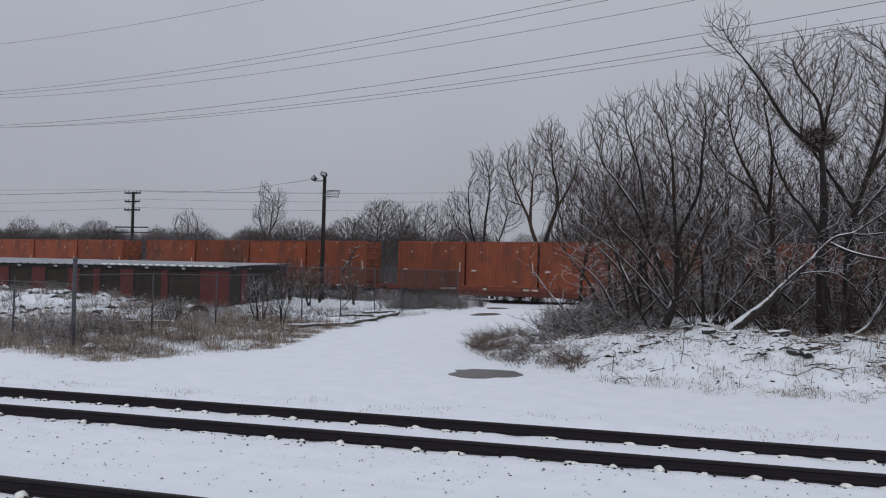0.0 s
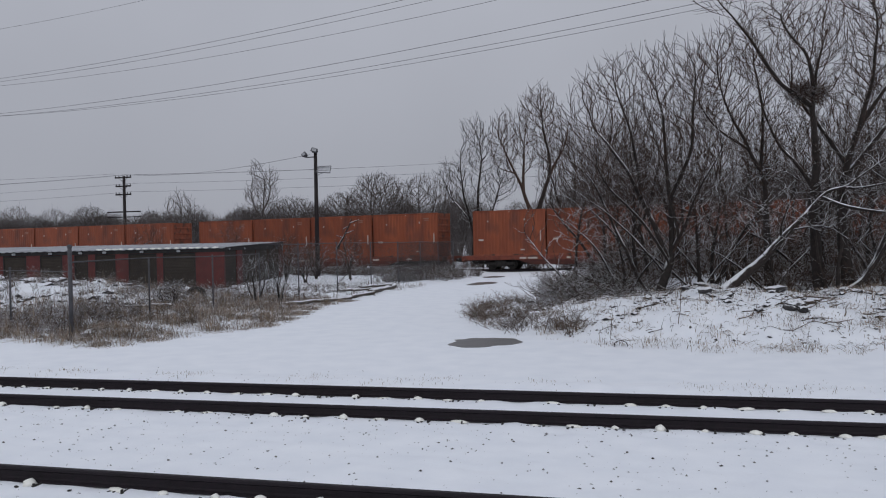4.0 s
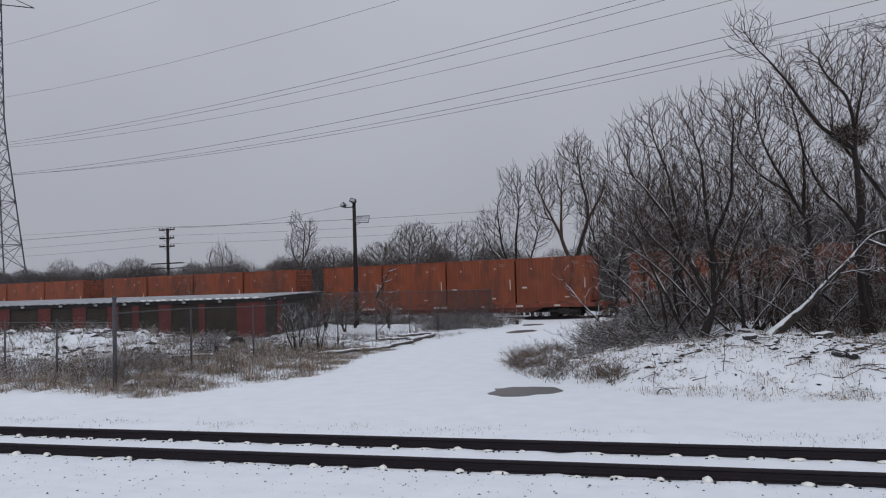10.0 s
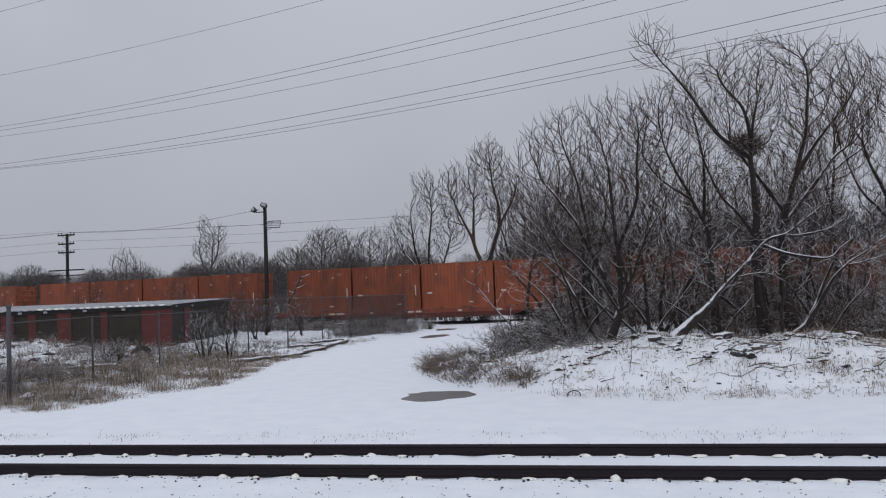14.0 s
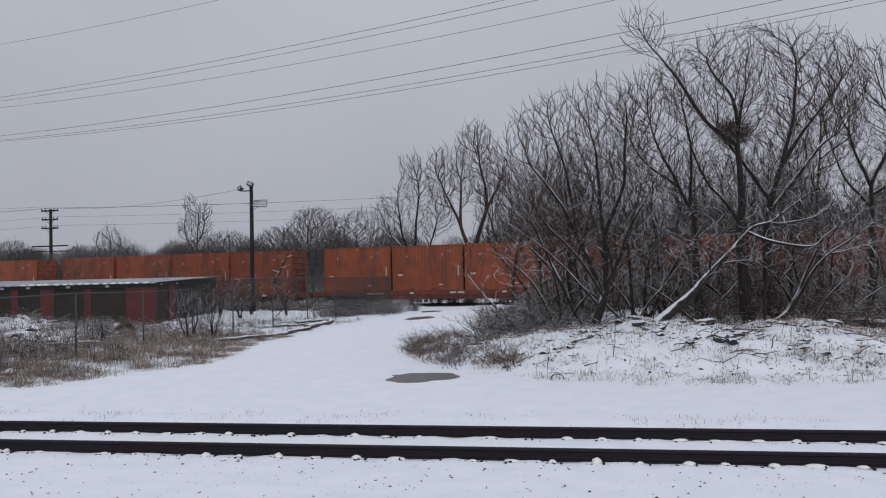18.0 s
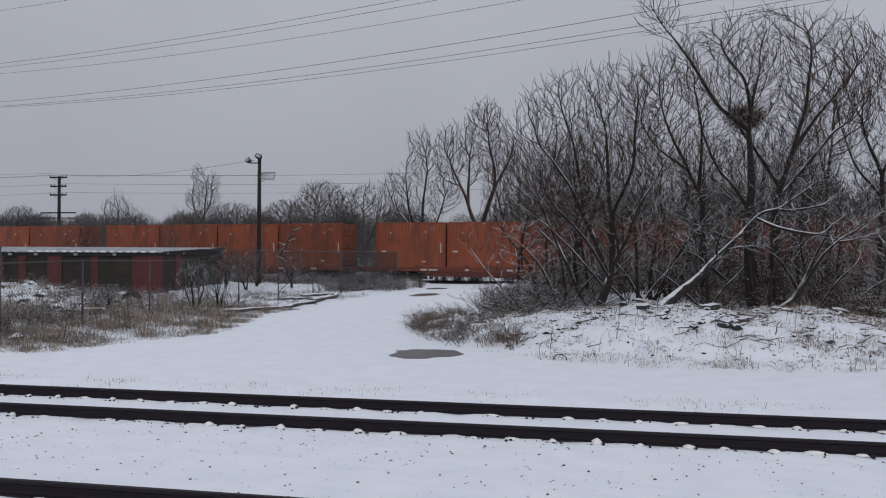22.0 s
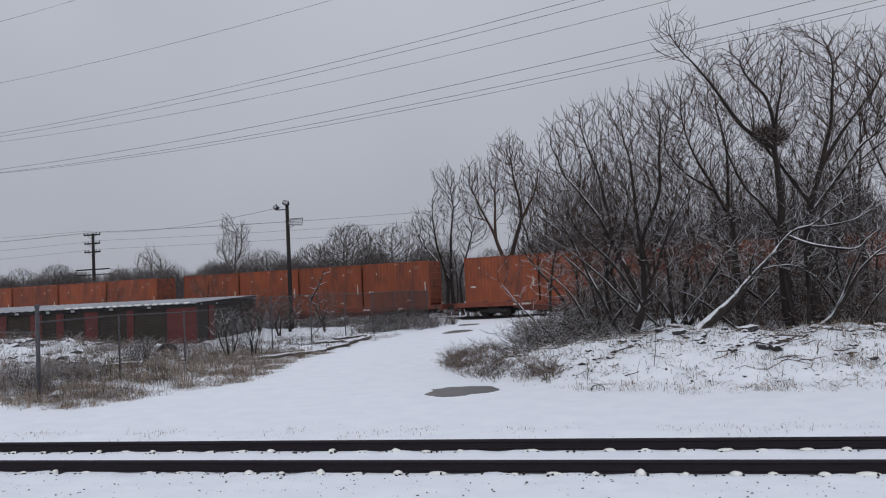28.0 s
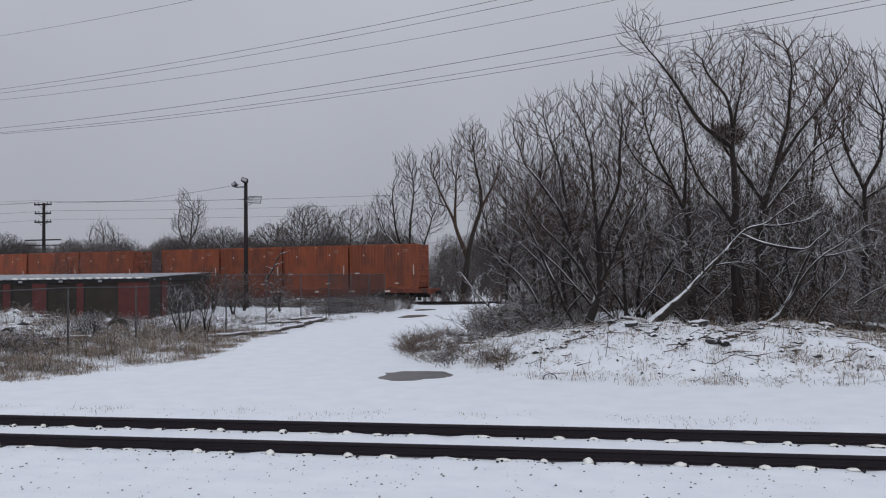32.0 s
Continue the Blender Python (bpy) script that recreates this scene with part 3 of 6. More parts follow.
def flat_car():
    """Long flat car; its origin is at rail level under its middle."""
    c = thing("flat_car", Matrix(), "rust-red railway flat car carrying four containers", "railway car", "flat cars of the train")
    half, deck = 13.13, DECK - FAR_RAIL_TOP
    part("deck", boxes([(-half, half, -1.25, 1.25, deck - 0.10, deck)]), SILL_RED, c)
    for y in (-1.34, 1.24):
        part("side_sill", boxes([(-half, half, y, y + 0.10, deck - 0.33, deck + 0.01)], 0.012), SILL_RED, c)
    for y in (-1.31, 1.25):
        bm = bmesh.new()
        side = [bm.verts.new((x, y, z)) for x, z in ((-8.6, deck - 0.335), (-7.4, deck - 0.72), (7.4, deck - 0.72), (8.6, deck - 0.335))]
        far_side = [bm.verts.new((v.co.x, y + 0.06, v.co.z)) for v in side]
        bm.faces.new(side)
        bm.faces.new(far_side[::-1])
        for i in range(4):
            bm.faces.new((side[i], side[i - 1], far_side[i - 1], far_side[i]))
        part("belly_sill", bm, BELLY, c, "dark rust-red deep middle sill")
    part("centre_sill", boxes([(-half + 0.3, half - 0.3, -0.35, 0.35, deck - 0.72, deck - 0.10), (-7.2, 7.2, -0.9, 0.9, deck - 0.5, deck - 0.34)], 0.02), UNDER, c)
    part("brake_cylinder", boxes([(-2.4, -1.2, -1.0, -0.4, deck - 0.80, deck - 0.42)], 0.05), UNDER, c)
    part("air_reservoir", boxes([(1.3, 2.1, -1.1, -0.5, deck - 0.72, deck - 0.44)], 0.05), UNDER, c)
    part("valve_box", boxes([(-4.4, -3.9, -1.05, -0.6, deck - 0.7, deck - 0.44)], 0.05), UNDER, c)
    for e in (-1, 1):
        x = e * half
        part("end_sill", boxes([(min(x, x + e * 0.25), max(x, x + e * 0.25), -1.3, 1.3, deck - 0.42, deck + 0.02)], 0.02), SILL_RED, c)
        bm = boxes([(min(x + e * 0.25, x + e * 0.62), max(x + e * 0.25, x + e * 0.62), -0.10, 0.10, deck - 0.45, deck - 0.20), (min(x + e * 0.50, x + e * 0.76), max(x + e * 0.50, x + e * 0.76), -0.17, 0.17, deck - 0.50, deck - 0.16)], 0.03)
        part("coupler", bm, UNDER, c)
        bm = bmesh.new()
        for y in (-1.2, -0.85):
            rod(bm, (x + e * 0.2, y, deck - 0.9), (x + e * 0.2, y, deck + 0.0), 0.02, sides=6)
        for z in (-0.85, -0.55, -0.25):
            rod(bm, (x + e * 0.2, -1.2, deck + z), (x + e * 0.2, -0.85, deck + z), 0.018, sides=6)
        part("step_ladder", bm, SILL_RED, c)
        tx = e * 10.1
        bogie = part("bogie_frame", boxes([(tx - 1.15, tx + 1.15, -1.08, -0.92, 0.34, 0.60), (tx - 0.45, tx + 0.45, -1.12, -0.88, 0.22, 0.74), (tx - 1.15, tx + 1.15, 0.92, 1.08, 0.34, 0.60), (tx - 0.45, tx + 0.45, 0.88, 1.12, 0.22, 0.74), (tx - 0.2, tx + 0.2, -0.95, 0.95, 0.45, 0.72)], 0.03), UNDER, c)
        for wx in (-0.86, 0.86):
            for y in (-0.76, 0.76):
                wheel_part(bogie, tx + wx, y)
    for x, w in ((-1.2, 0.5), (-0.5, 0.5), (-8.4, 0.55), (-7.7, 0.75), (6.2, 0.6), (3.1, 0.35), (9.4, 0.5), (-4.6, 0.3)):
        part("marking", boxes([(x, x + w, -1.352, -1.338, deck - 0.26, deck - 0.12)]), WHITE_MARK, c, "row of worn white characters, unreadable")
    return c


def train_run(t):
    """Metres along the far line of the first car's start; the train gathers a little speed."""
    return -3.4388 - 11.98047 * t - 0.0229095 * t * t + 5.1868e-05 * t ** 3


def train_place(along, t, z):
    return Matrix.Translation(FAR_ACROSS * FAR_MID + FAR_ALONG * (along + train_run(t)) + Vector((0, 0, z))) @ pose(0, 0, 0, 0, 0, TRAIN_TURN)


TRAIN = []


def build_train():
    first_car, first_box = flat_car(), container()
    for k in range(-4, 14):
        mid = k * CAR + (3 * PITCH + LONG) / 2
        car = first_car if not TRAIN else copy_thing(first_car, Matrix())
        car.matrix_basis = train_place(mid, 0, FAR_RAIL_TOP)
        TRAIN.append((car, mid, FAR_RAIL_TOP))
        for i in range(4):
            at = k * CAR + i * PITCH + LONG / 2
            box = first_box if len(TRAIN) == 1 else copy_thing(first_box, Matrix())
            box.matrix_basis = train_place(at, 0, DECK)
            TRAIN.append((box, at, DECK))


build_train()


def motions():
    for ob, along, z in TRAIN:
        walk(ob, [(t, train_place(along, t, z)) for t in range(0, 33, 2)])


# ---- storage shed behind the fence ----
def ribbed(x0, x1, z0, z1, n):
    """A sheet of rolled slats, standing in y = 0."""
    h = (z1 - z0) / n
    zs = [(z0 + i * h + f * h, y) for i in range(n) for f, y in ((0.0, 0.0), (0.12, -0.02), (0.78, -0.02), (0.9, 0.0))] + [(z1, 0.0)]
    vs = [(x, y, z) for z, y in zs for x in (x0, x1)]
    return vs, [(2 * i, 2 * i + 1, 2 * i + 3, 2 * i + 2) for i in range(len(zs) - 1)]


def shed():
    """Low storage building: a long front of roller doors, a narrow end with two more, and a roof that rises to the back."""
    a = math.atan2(58.6 - 43.4, -29.2 + 25.4)
    turn = math.degrees(a) - 90
    s = thing("storage_shed", pose(-25.4, 43.4, 0.0, 0, 0, turn), "low red storage shed with dark roller doors and snowy roof", "shed")
    # local x runs left along the front as -x, y goes back
    length, depth, eave, back = 34.0, 16.2, 2.54, 2.88
    doors = [(-3.65, -1.70), (-5.73, -4.04), (-7.74, -6.52), (-8.99, -8.17), (-11.07, -9.72), (-13.3, -11.9), (-15.9, -14.1), (-18.8, -16.9), (-21.8, -19.8), (-24.8, -22.8), (-28, -25.8), (-31.5, -29.2)]
    t = 0.16
    cuts = [0.0]
    for d0, d1 in doors:
        cuts += [d1, d0]
    cuts.append(-length)
    for i in range(0, len(cuts), 2):
        part("front_wall", boxes([(cuts[i + 1], cuts[i], 0, t, -0.3, eave - 0.26)], 0.01), SHED_RED, s)
    part("fascia", boxes([(-length, 0.05, -0.06, t, eave - 0.27, eave - 0.02)], 0.01), SHED_TRIM, s, "dark grey fascia under the eave")
    for d0, d1 in doors:
        n = 9
        z1 = eave - 0.30
        door = raw("roller_door", *ribbed(d0 + 0.05, d1 - 0.05, -0.2, z1, 14), SHED_DOOR, s, "dark brown ribbed roller door, closed")
        door.location.y = 0.07
        part("door_handle", boxes([((d0 + d1) / 2 - 0.08, (d0 + d1) / 2 + 0.08, -0.03, -0.012, 0.55, 0.60)], 0.005), GALV, door)
        part("door_frame", boxes([(d0, d0 + 0.05, -0.01, 0.12, -0.2, z1), (d1 - 0.05, d1, -0.01, 0.12, -0.2, z1), (d0 + 0.05, d1 - 0.05, -0.01, 0.12, z1 - 0.04, z1)]), SHED_TRIM, s)
        mid = (d0 + d1) / 2
        lamp = part("wall_lamp", boxes([(mid - 0.11, mid + 0.11, -0.16, -0.065, eave - 0.24, eave - 0.10)], 0.03), GLASS, s, "small white wall lamp over the door")
        part("lamp_bracket", boxes([(mid - 0.03, mid + 0.03, -0.075, -0.055, eave - 0.20, eave - 0.14)]), SHED_TRIM, lamp)
    for y0, y1 in ((t, 0.3), (2.84, 4.14), (14.9, depth)):
        part("end_wall", boxes([(-t, 0, y0, y1, -0.3, eave - 0.2)], 0.008), SHED_RED, s)
    for y0, y1 in ((0.3, 2.84), (4.14, 7.7), (7.8, 11.3), (11.4, 14.9)):
        door = raw("roller_door", *ribbed(y0 + 0.03, y1 - 0.03, -0.2, eave - 0.2, 14), SHED_DOOR, s, "dark brown ribbed roller door, closed")
        door.matrix_basis = pose(-0.07, 0, 0, 0, 0, 90)
    for y in (0.9, 4.4):
        part("wall_lamp", boxes([(0.02, 0.12, y, y + 0.2, eave - 0.16, eave - 0.04)], 0.03), GLASS, s, "small white wall lamp over the door")
    bm = bmesh.new()
    q = [bm.verts.new(p) for p in ((-t, 0, eave - 0.2), (0.02, 0, eave - 0.2), (0.02, depth, eave - 0.2), (-t, depth, eave - 0.2), (-t, 0, eave - 0.03), (0.02, 0, eave - 0.03), (0.02, depth, back - 0.03), (-t, depth, back - 0.03))]
    for f in ((0, 3, 2, 1), (4, 5, 6, 7), (0, 1, 5, 4), (1, 2, 6, 5), (2, 3, 7, 6), (3, 0, 4, 7)):
        bm.faces.new([q[i] for i in f])
    part("end_fascia", bm, SHED_TRIM, s)
    part("back_wall", boxes([(-length, 0, depth - 0.15, depth, -0.3, back - 0.1), (-length, -length + 0.15, t, depth - 0.15, -0.3, eave - 0.1)]), SHED_RED, s)
    bm = bmesh.new()
    n = 76
    xs = np.linspace(-length - 0.15, 0.15, n * 3 + 1)
    rows = []
    for y, z in ((-0.22, eave - 0.02), (depth + 0.2, back)):
        rows.append([bm.verts.new((x, y, z + (0.035 if i % 3 == 0 else 0.0))) for i, x in enumerate(xs)])
    low = [[bm.verts.new((v.co.x, v.co.y, v.co.z - 0.05)) for v in r] for r in rows]
    for i in range(len(xs) - 1):
        bm.faces.new((rows[0][i], rows[0][i + 1], rows[1][i + 1], rows[1][i]))
        bm.faces.new((low[0][i + 1], low[0][i], rows[0][i], rows[0][i + 1])[::-1])
        bm.faces.new((low[1][i], low[1][i + 1], rows[1][i + 1], rows[1][i])[::-1])
    part("roof", bm, ROOF, s, "ribbed metal roof under a thin cover of snow")
    rng = random.Random(5)
    for i in range(16):
        x = -7.4 + i * 0.46 + rng.uniform(-0.08, 0.08)
        bm = bmesh.new()
        bmesh.ops.create_icosphere(bm, subdivisions=1, radius=1, matrix=Matrix.Translation((x, -0.22, eave)) @ Matrix.Diagonal((0.17 + rng.uniform(0, 0.07), 0.13, 0.055, 1)))
        part("eave_snow", bm, SNOW_LUMP, s, smooth=True)


shed()


# ---- chain-link fence along the lane ----
FENCE = [(-15.5, 18.55), (-16.12, 22.9), (-16.04, 26.6), (-15.95, 30.0), (-15.55, 42.0), (-15.1, 58.0)]


def fence_at(y):
    return float(np.interp(y, [p[1] for p in FENCE], [p[0] for p in FENCE]))


def weave(points, top, tall, cell=0.075, r=0.0052):
    """Diamond mesh along a run of ground points: zigzag wires between the top rail and the ground."""
    p = np.array(points)
    seg = np.hypot(*np.diff(p, axis=0).T)
    s = np.r_[0, np.cumsum(seg)]
    out = []
    rows = int(tall / cell)
    for i in range(int(s[-1] / cell)):
        pts = []
        for k in range(rows + 1):
            d = (i + ((k + i) % 2) * 1.0) * cell
            pts.append((np.interp(d, s, p[:, 0]), np.interp(d, s, p[:, 1]), top - k * cell))
        out.append((np.array(pts), np.full(rows + 1, r), 3))
    return out


def fence_post(parent, x, y, top, r=0.032, label=""):
    z = ground_at(x, y)
    bm = bmesh.new()
    rod(bm, (x, y, z - 0.3), (x, y, top), r, sides=10)
    bmesh.ops.create_uvsphere(bm, u_segments=10, v_segments=6, radius=r * 1.25, matrix=Matrix.Translation((x, y, top)))
    part("post", bm, GALV, parent, label, True)


def fences():
    f = thing("chain_link_fence", Matrix(), "tall grey chain-link fence along the snowy lane", "fence", kind="structure")
    ys = [22.9, 26.6, 30.0, 33.4, 37.5, 41.9, 46.2, 50.4, 54.3]
    for y in ys:
        fence_post(f, fence_at(y), y, 2.22 if y < 31 else 2.62, 0.028)
    fence_post(f, *FENCE[-1], 2.62, 0.045)
    fence_post(f, -15.5, 18.55, 2.60, 0.055, "thick grey corner post")
    for y0, y1, top, wire in ((18.55, 30.0, 2.20, 0.0034), (30.0, 46.2, 2.60, 0.0042), (46.2, 58.0, 2.60, 0.0090)):
        line = [(fence_at(y), y) for y in [y0] + [y for y in ys if y0 < y < y1] + [y1]]
        tubes("top_rail", [(np.array([(x, y, top + 0.02 * math.sin(y * 0.9)) for x, y in line]), np.full(len(line), 0.018), 8)], GALV, f)
        tubes("wire_mesh", weave(line, top - 0.02, top - 0.12, r=wire), WIRE, f, "grey diamond wire mesh")
    g = thing("chain_link_fence", Matrix(), "chain-link fence that turns off towards the shed yard", "fence", kind="structure")
    line = [(-15.6, 18.6), (-19.4, 20.6), (-22.6, 21.7), (-25.8, 22.8), (-29.0, 23.9), (-32.2, 25.0), (-36.0, 26.3)]
    for x, y in line[1:]:
        fence_post(g, x, y, 2.0, 0.03)
    tubes("top_wire", [(np.array([(x, y, 1.93) for x, y in line]), np.full(len(line), 0.014), 6)], GALV, g)


fences()


# ---- poles, wires and tower ----
def flood_lamp_pole():
    x, y = -25.88, 58.0
    p = thing("flood_lamp_pole", Matrix.Translation((x, y, 0)), "dark wooden pole with two flood lamps and a bracketed lamp frame", "lamp post")
    bm = bmesh.new()
    rod(bm, (0, 0, -0.5), (0.02, 0, 9.7), 0.19, 0.13, 12)
    part("pole", bm, POLE_WOOD, p, smooth=True)
    part("cross_bar", boxes([(-0.75, 0.10, -0.05, 0.03, 9.30, 9.38)], 0.01), LAMP_GREY, p)
    for cx, cz, tilt in ((-0.78, 9.50, -38), (0.02, 9.78, 18)):
        w = 0.16 if cx < -0.5 else 0.22
        bm = boxes([(-w, w, -0.14, 0.14, -0.14, 0.14), (-w - 0.04, w + 0.04, -0.20, -0.14, -0.17, 0.17)], 0.04)
        bm.transform(pose(cx, -0.12, cz, -22, tilt, 0))
        lamp = part("flood_lamp", bm, LAMP_GREY, p, "grey flood lamp dusted with snow")
        bm = boxes([(0.04 - w, w - 0.04, -0.215, -0.202, -0.11, 0.11)])
        bm.transform(pose(cx, -0.12, cz, -22, tilt, 0))
        part("lens", bm, GLASS, lamp)
        bm = bmesh.new()
        rod(bm, (cx * 0.9, -0.02, 9.34), (cx, -0.1, cz - 0.1), 0.03, sides=6)
        part("lamp_bracket", bm, LAMP_GREY, p)
    bm = bmesh.new()
    c = [Vector(v) for v in ((0.16, -0.35, 8.12), (1.46, -0.65, 8.00), (1.14, 0.35, 8.62), (0.10, 0.55, 8.66))]
    for i in range(4):
        rod(bm, c[i - 1], c[i], 0.028, sides=6)
    frame_part = part("lamp_frame", bm, LAMP_GREY, p, "slanted snow-dusted grid frame on a bracket")
    for i in range(1, 6):
        k = i / 6
        part("grid_bar", rod(bmesh.new(), c[0].lerp(c[1], k), c[3].lerp(c[2], k), 0.024, sides=6), ROOF, frame_part)
    for k in (0.25, 0.5, 0.75):
        part("grid_bar", rod(bmesh.new(), c[0].lerp(c[3], k) + Vector((0, 0, 0.03)), c[1].lerp(c[2], k) + Vector((0, 0, 0.03)), 0.024, sides=6), ROOF, frame_part)
    bm = bmesh.new()
    rod(bm, (0.12, 0, 7.9), c[0].lerp(c[1], 0.5), 0.025, sides=6)
    rod(bm, (-0.28, -0.05, 8.35), c[3], 0.022, sides=6)
    rod(bm, (0.1, 0, 8.25), c[0], 0.022, sides=6)
    part("bracket", bm, GALV, p)


flood_lamp_pole()


def span(a, b, sag, n=24):
    a, b = np.array(a, float), np.array(b, float)
    u = np.linspace(0, 1, n)[:, None]
    p = a + (b - a) * u
    p[:, 2] -= 4 * sag * (u * (1 - u))[:, 0]
    return p


def utility_pole(x, y, top, label):
    p = thing("utility_pole", Matrix.Translation((x, y, 0)), label, "utility pole", "far utility poles")
    bm = bmesh.new()
    rod(bm, (0, 0, -0.5), (0, 0, top), 0.30, 0.22, 10)
    part("pole", bm, POLE_WOOD, p, smooth=True)
    ends = []
    for z, w in ((top - 0.25, 1.5), (top - 1.62, 1.4), (top - 2.95, 1.45)):
        part("crossarm", boxes([(-w, w, -0.28, -0.16, z - 0.11, z + 0.11)], 0.02), POLE_WOOD, p)
        for k in (-0.92, -0.5, 0.5, 0.92):
            bm = bmesh.new()
            rod(bm, (k * w, -0.22, z + 0.1), (k * w, -0.22, z + 0.38), 0.09, 0.05, 8)
            part("insulator", bm, LAMP_GREY, p)
        bm = bmesh.new()
        rod(bm, (-w * 0.6, -0.22, z), (0, -0.2, z - 0.7), 0.03, sides=6)
        rod(bm, (w * 0.6, -0.22, z), (0, -0.2, z - 0.7), 0.03, sides=6)
        part("brace", bm, POLE_WOOD, p)
        ends.append(z)
    z = top - 5.7
    part("crossarm", boxes([(-3.1, 3.1, -0.28, -0.16, z - 0.1, z + 0.1), (-3.1, 3.1, -0.28, -0.16, z - 0.9, z - 0.75)], 0.02), POLE_WOOD, p, "long double crossarm")
    return ends


POLE_X, POLE_Y, POLE_TOP = -83.0, 112.0, 14.3


def far_lines():
    zs = utility_pole(POLE_X, POLE_Y, POLE_TOP, "tall dark utility pole with stacked crossarms behind the train")
    w = thing("power_lines", Matrix(), "thin cables strung between distant utility poles", "cable")
    for i, z in enumerate(zs):
        for k in (1.3,) if i else (-1.3, 1.3):
            a = (POLE_X + k, POLE_Y - 0.2, z + 0.4)
            tubes("cable", [(span(a, (POLE_X + 125 + k, POLE_Y + 18, z + 3.8), 1.3), np.full(24, 0.015), 4)], CABLE, w)
            tubes("cable", [(span(a, (POLE_X - 95 + k, POLE_Y - 18, z + 0.4), 1.4), np.full(24, 0.015), 4)], CABLE, w)
    tubes("cable", [(span((POLE_X + 1, POLE_Y - 3, POLE_TOP + 0.1), (-26.3, 58, 9.55), 0.8), np.full(24, 0.013), 4)], CABLE, w)
    tubes("cable", [(span((POLE_X + 1, POLE_Y - 3, POLE_TOP + 0.1), (POLE_X - 70, POLE_Y - 40, POLE_TOP - 1.0), 1.0), np.full(24, 0.014), 4)], CABLE, w)


far_lines()

TOWER = (-112.0, 105.0)


def transmission_tower():
    t = thing("transmission_tower", Matrix.Translation((*TOWER, 0)) @ pose(0, 0, 0, 0, 0, -18), "tall dark steel lattice transmission tower", "pylon")
    levels = [0, 4.4, 8.6, 12.6, 16.3, 19.8, 23.0, 26.0, 28.8, 31.4, 34.0, 36.6, 39.2, 41.8, 44.4, 47.0, 49.5, 52.5, 55.5, 58.5, 61.5]
    half = [float(np.interp(z, (0, 33, 61.5), (4.4, 1.35, 0.9))) for z in levels]
    corners = ((-1, -1), (1, -1), (1, 1), (-1, 1))
    for cx, cy in corners:
        bm = bmesh.new()
        for i in range(len(levels) - 1):
            rod(bm, (cx * half[i], cy * half[i], levels[i]), (cx * half[i + 1], cy * half[i + 1], levels[i + 1]), 0.13, 0.12, 4)
        part("leg", bm, LATTICE, t)
    def brace(p, q):
        part("bracing", rod(bmesh.new(), p, q, 0.06, sides=4), LATTICE, t)

    for f in range(4):
        (ax, ay), (bx, by) = corners[f], corners[(f + 1) % 4]
        for i in range(len(levels) - 1):
            h0, h1, z0, z1 = half[i], half[i + 1], levels[i], levels[i + 1]
            brace((ax * h0, ay * h0, z0), (bx * h1, by * h1, z1))
            brace((bx * h0, by * h0, z0), (ax * h1, ay * h1, z1))
            if i % 2:
                brace((ax * h0, ay * h0, z0), (bx * h0, by * h0, z0))
    for z in (54.0, 57.5, 61.0):
        bm = bmesh.new()
        for s in (-1, 1):
            rod(bm, (0, s * 1.0, z - 0.6), (0, s * 7.2, z + 0.4), 0.09, sides=4)
            rod(bm, (0, s * 1.0, z + 1.6), (0, s * 7.2, z + 0.4), 0.07, sides=4)
        part("crossarm", bm, LATTICE, t)
    w = thing("transmission_lines", Matrix(), "high-voltage cables sagging across the grey sky", "cable")
    run = np.array((173.23, -57.46))
    side = np.array((57.46, 173.23)) / np.hypot(*run)
    for z, off in ((38.34, 3.84), (28.05, -5.59), (28.2, -3.56), (29.64, 4.37), (22.78, -8.18), (23.87, -1.31), (24.65, 3.08), (46.53, 1.86)):
        a = np.array(TOWER) + side * off
        u = np.linspace(-0.5, 1.0, 90)
        pts = np.stack([a[0] + run[0] * u, a[1] + run[1] * u, z - 4 * 3.86 * u * (1 - u)], 1)
        tubes("cable", [(pts, np.full(90, 0.020), 5)], CABLE, w)


transmission_tower()


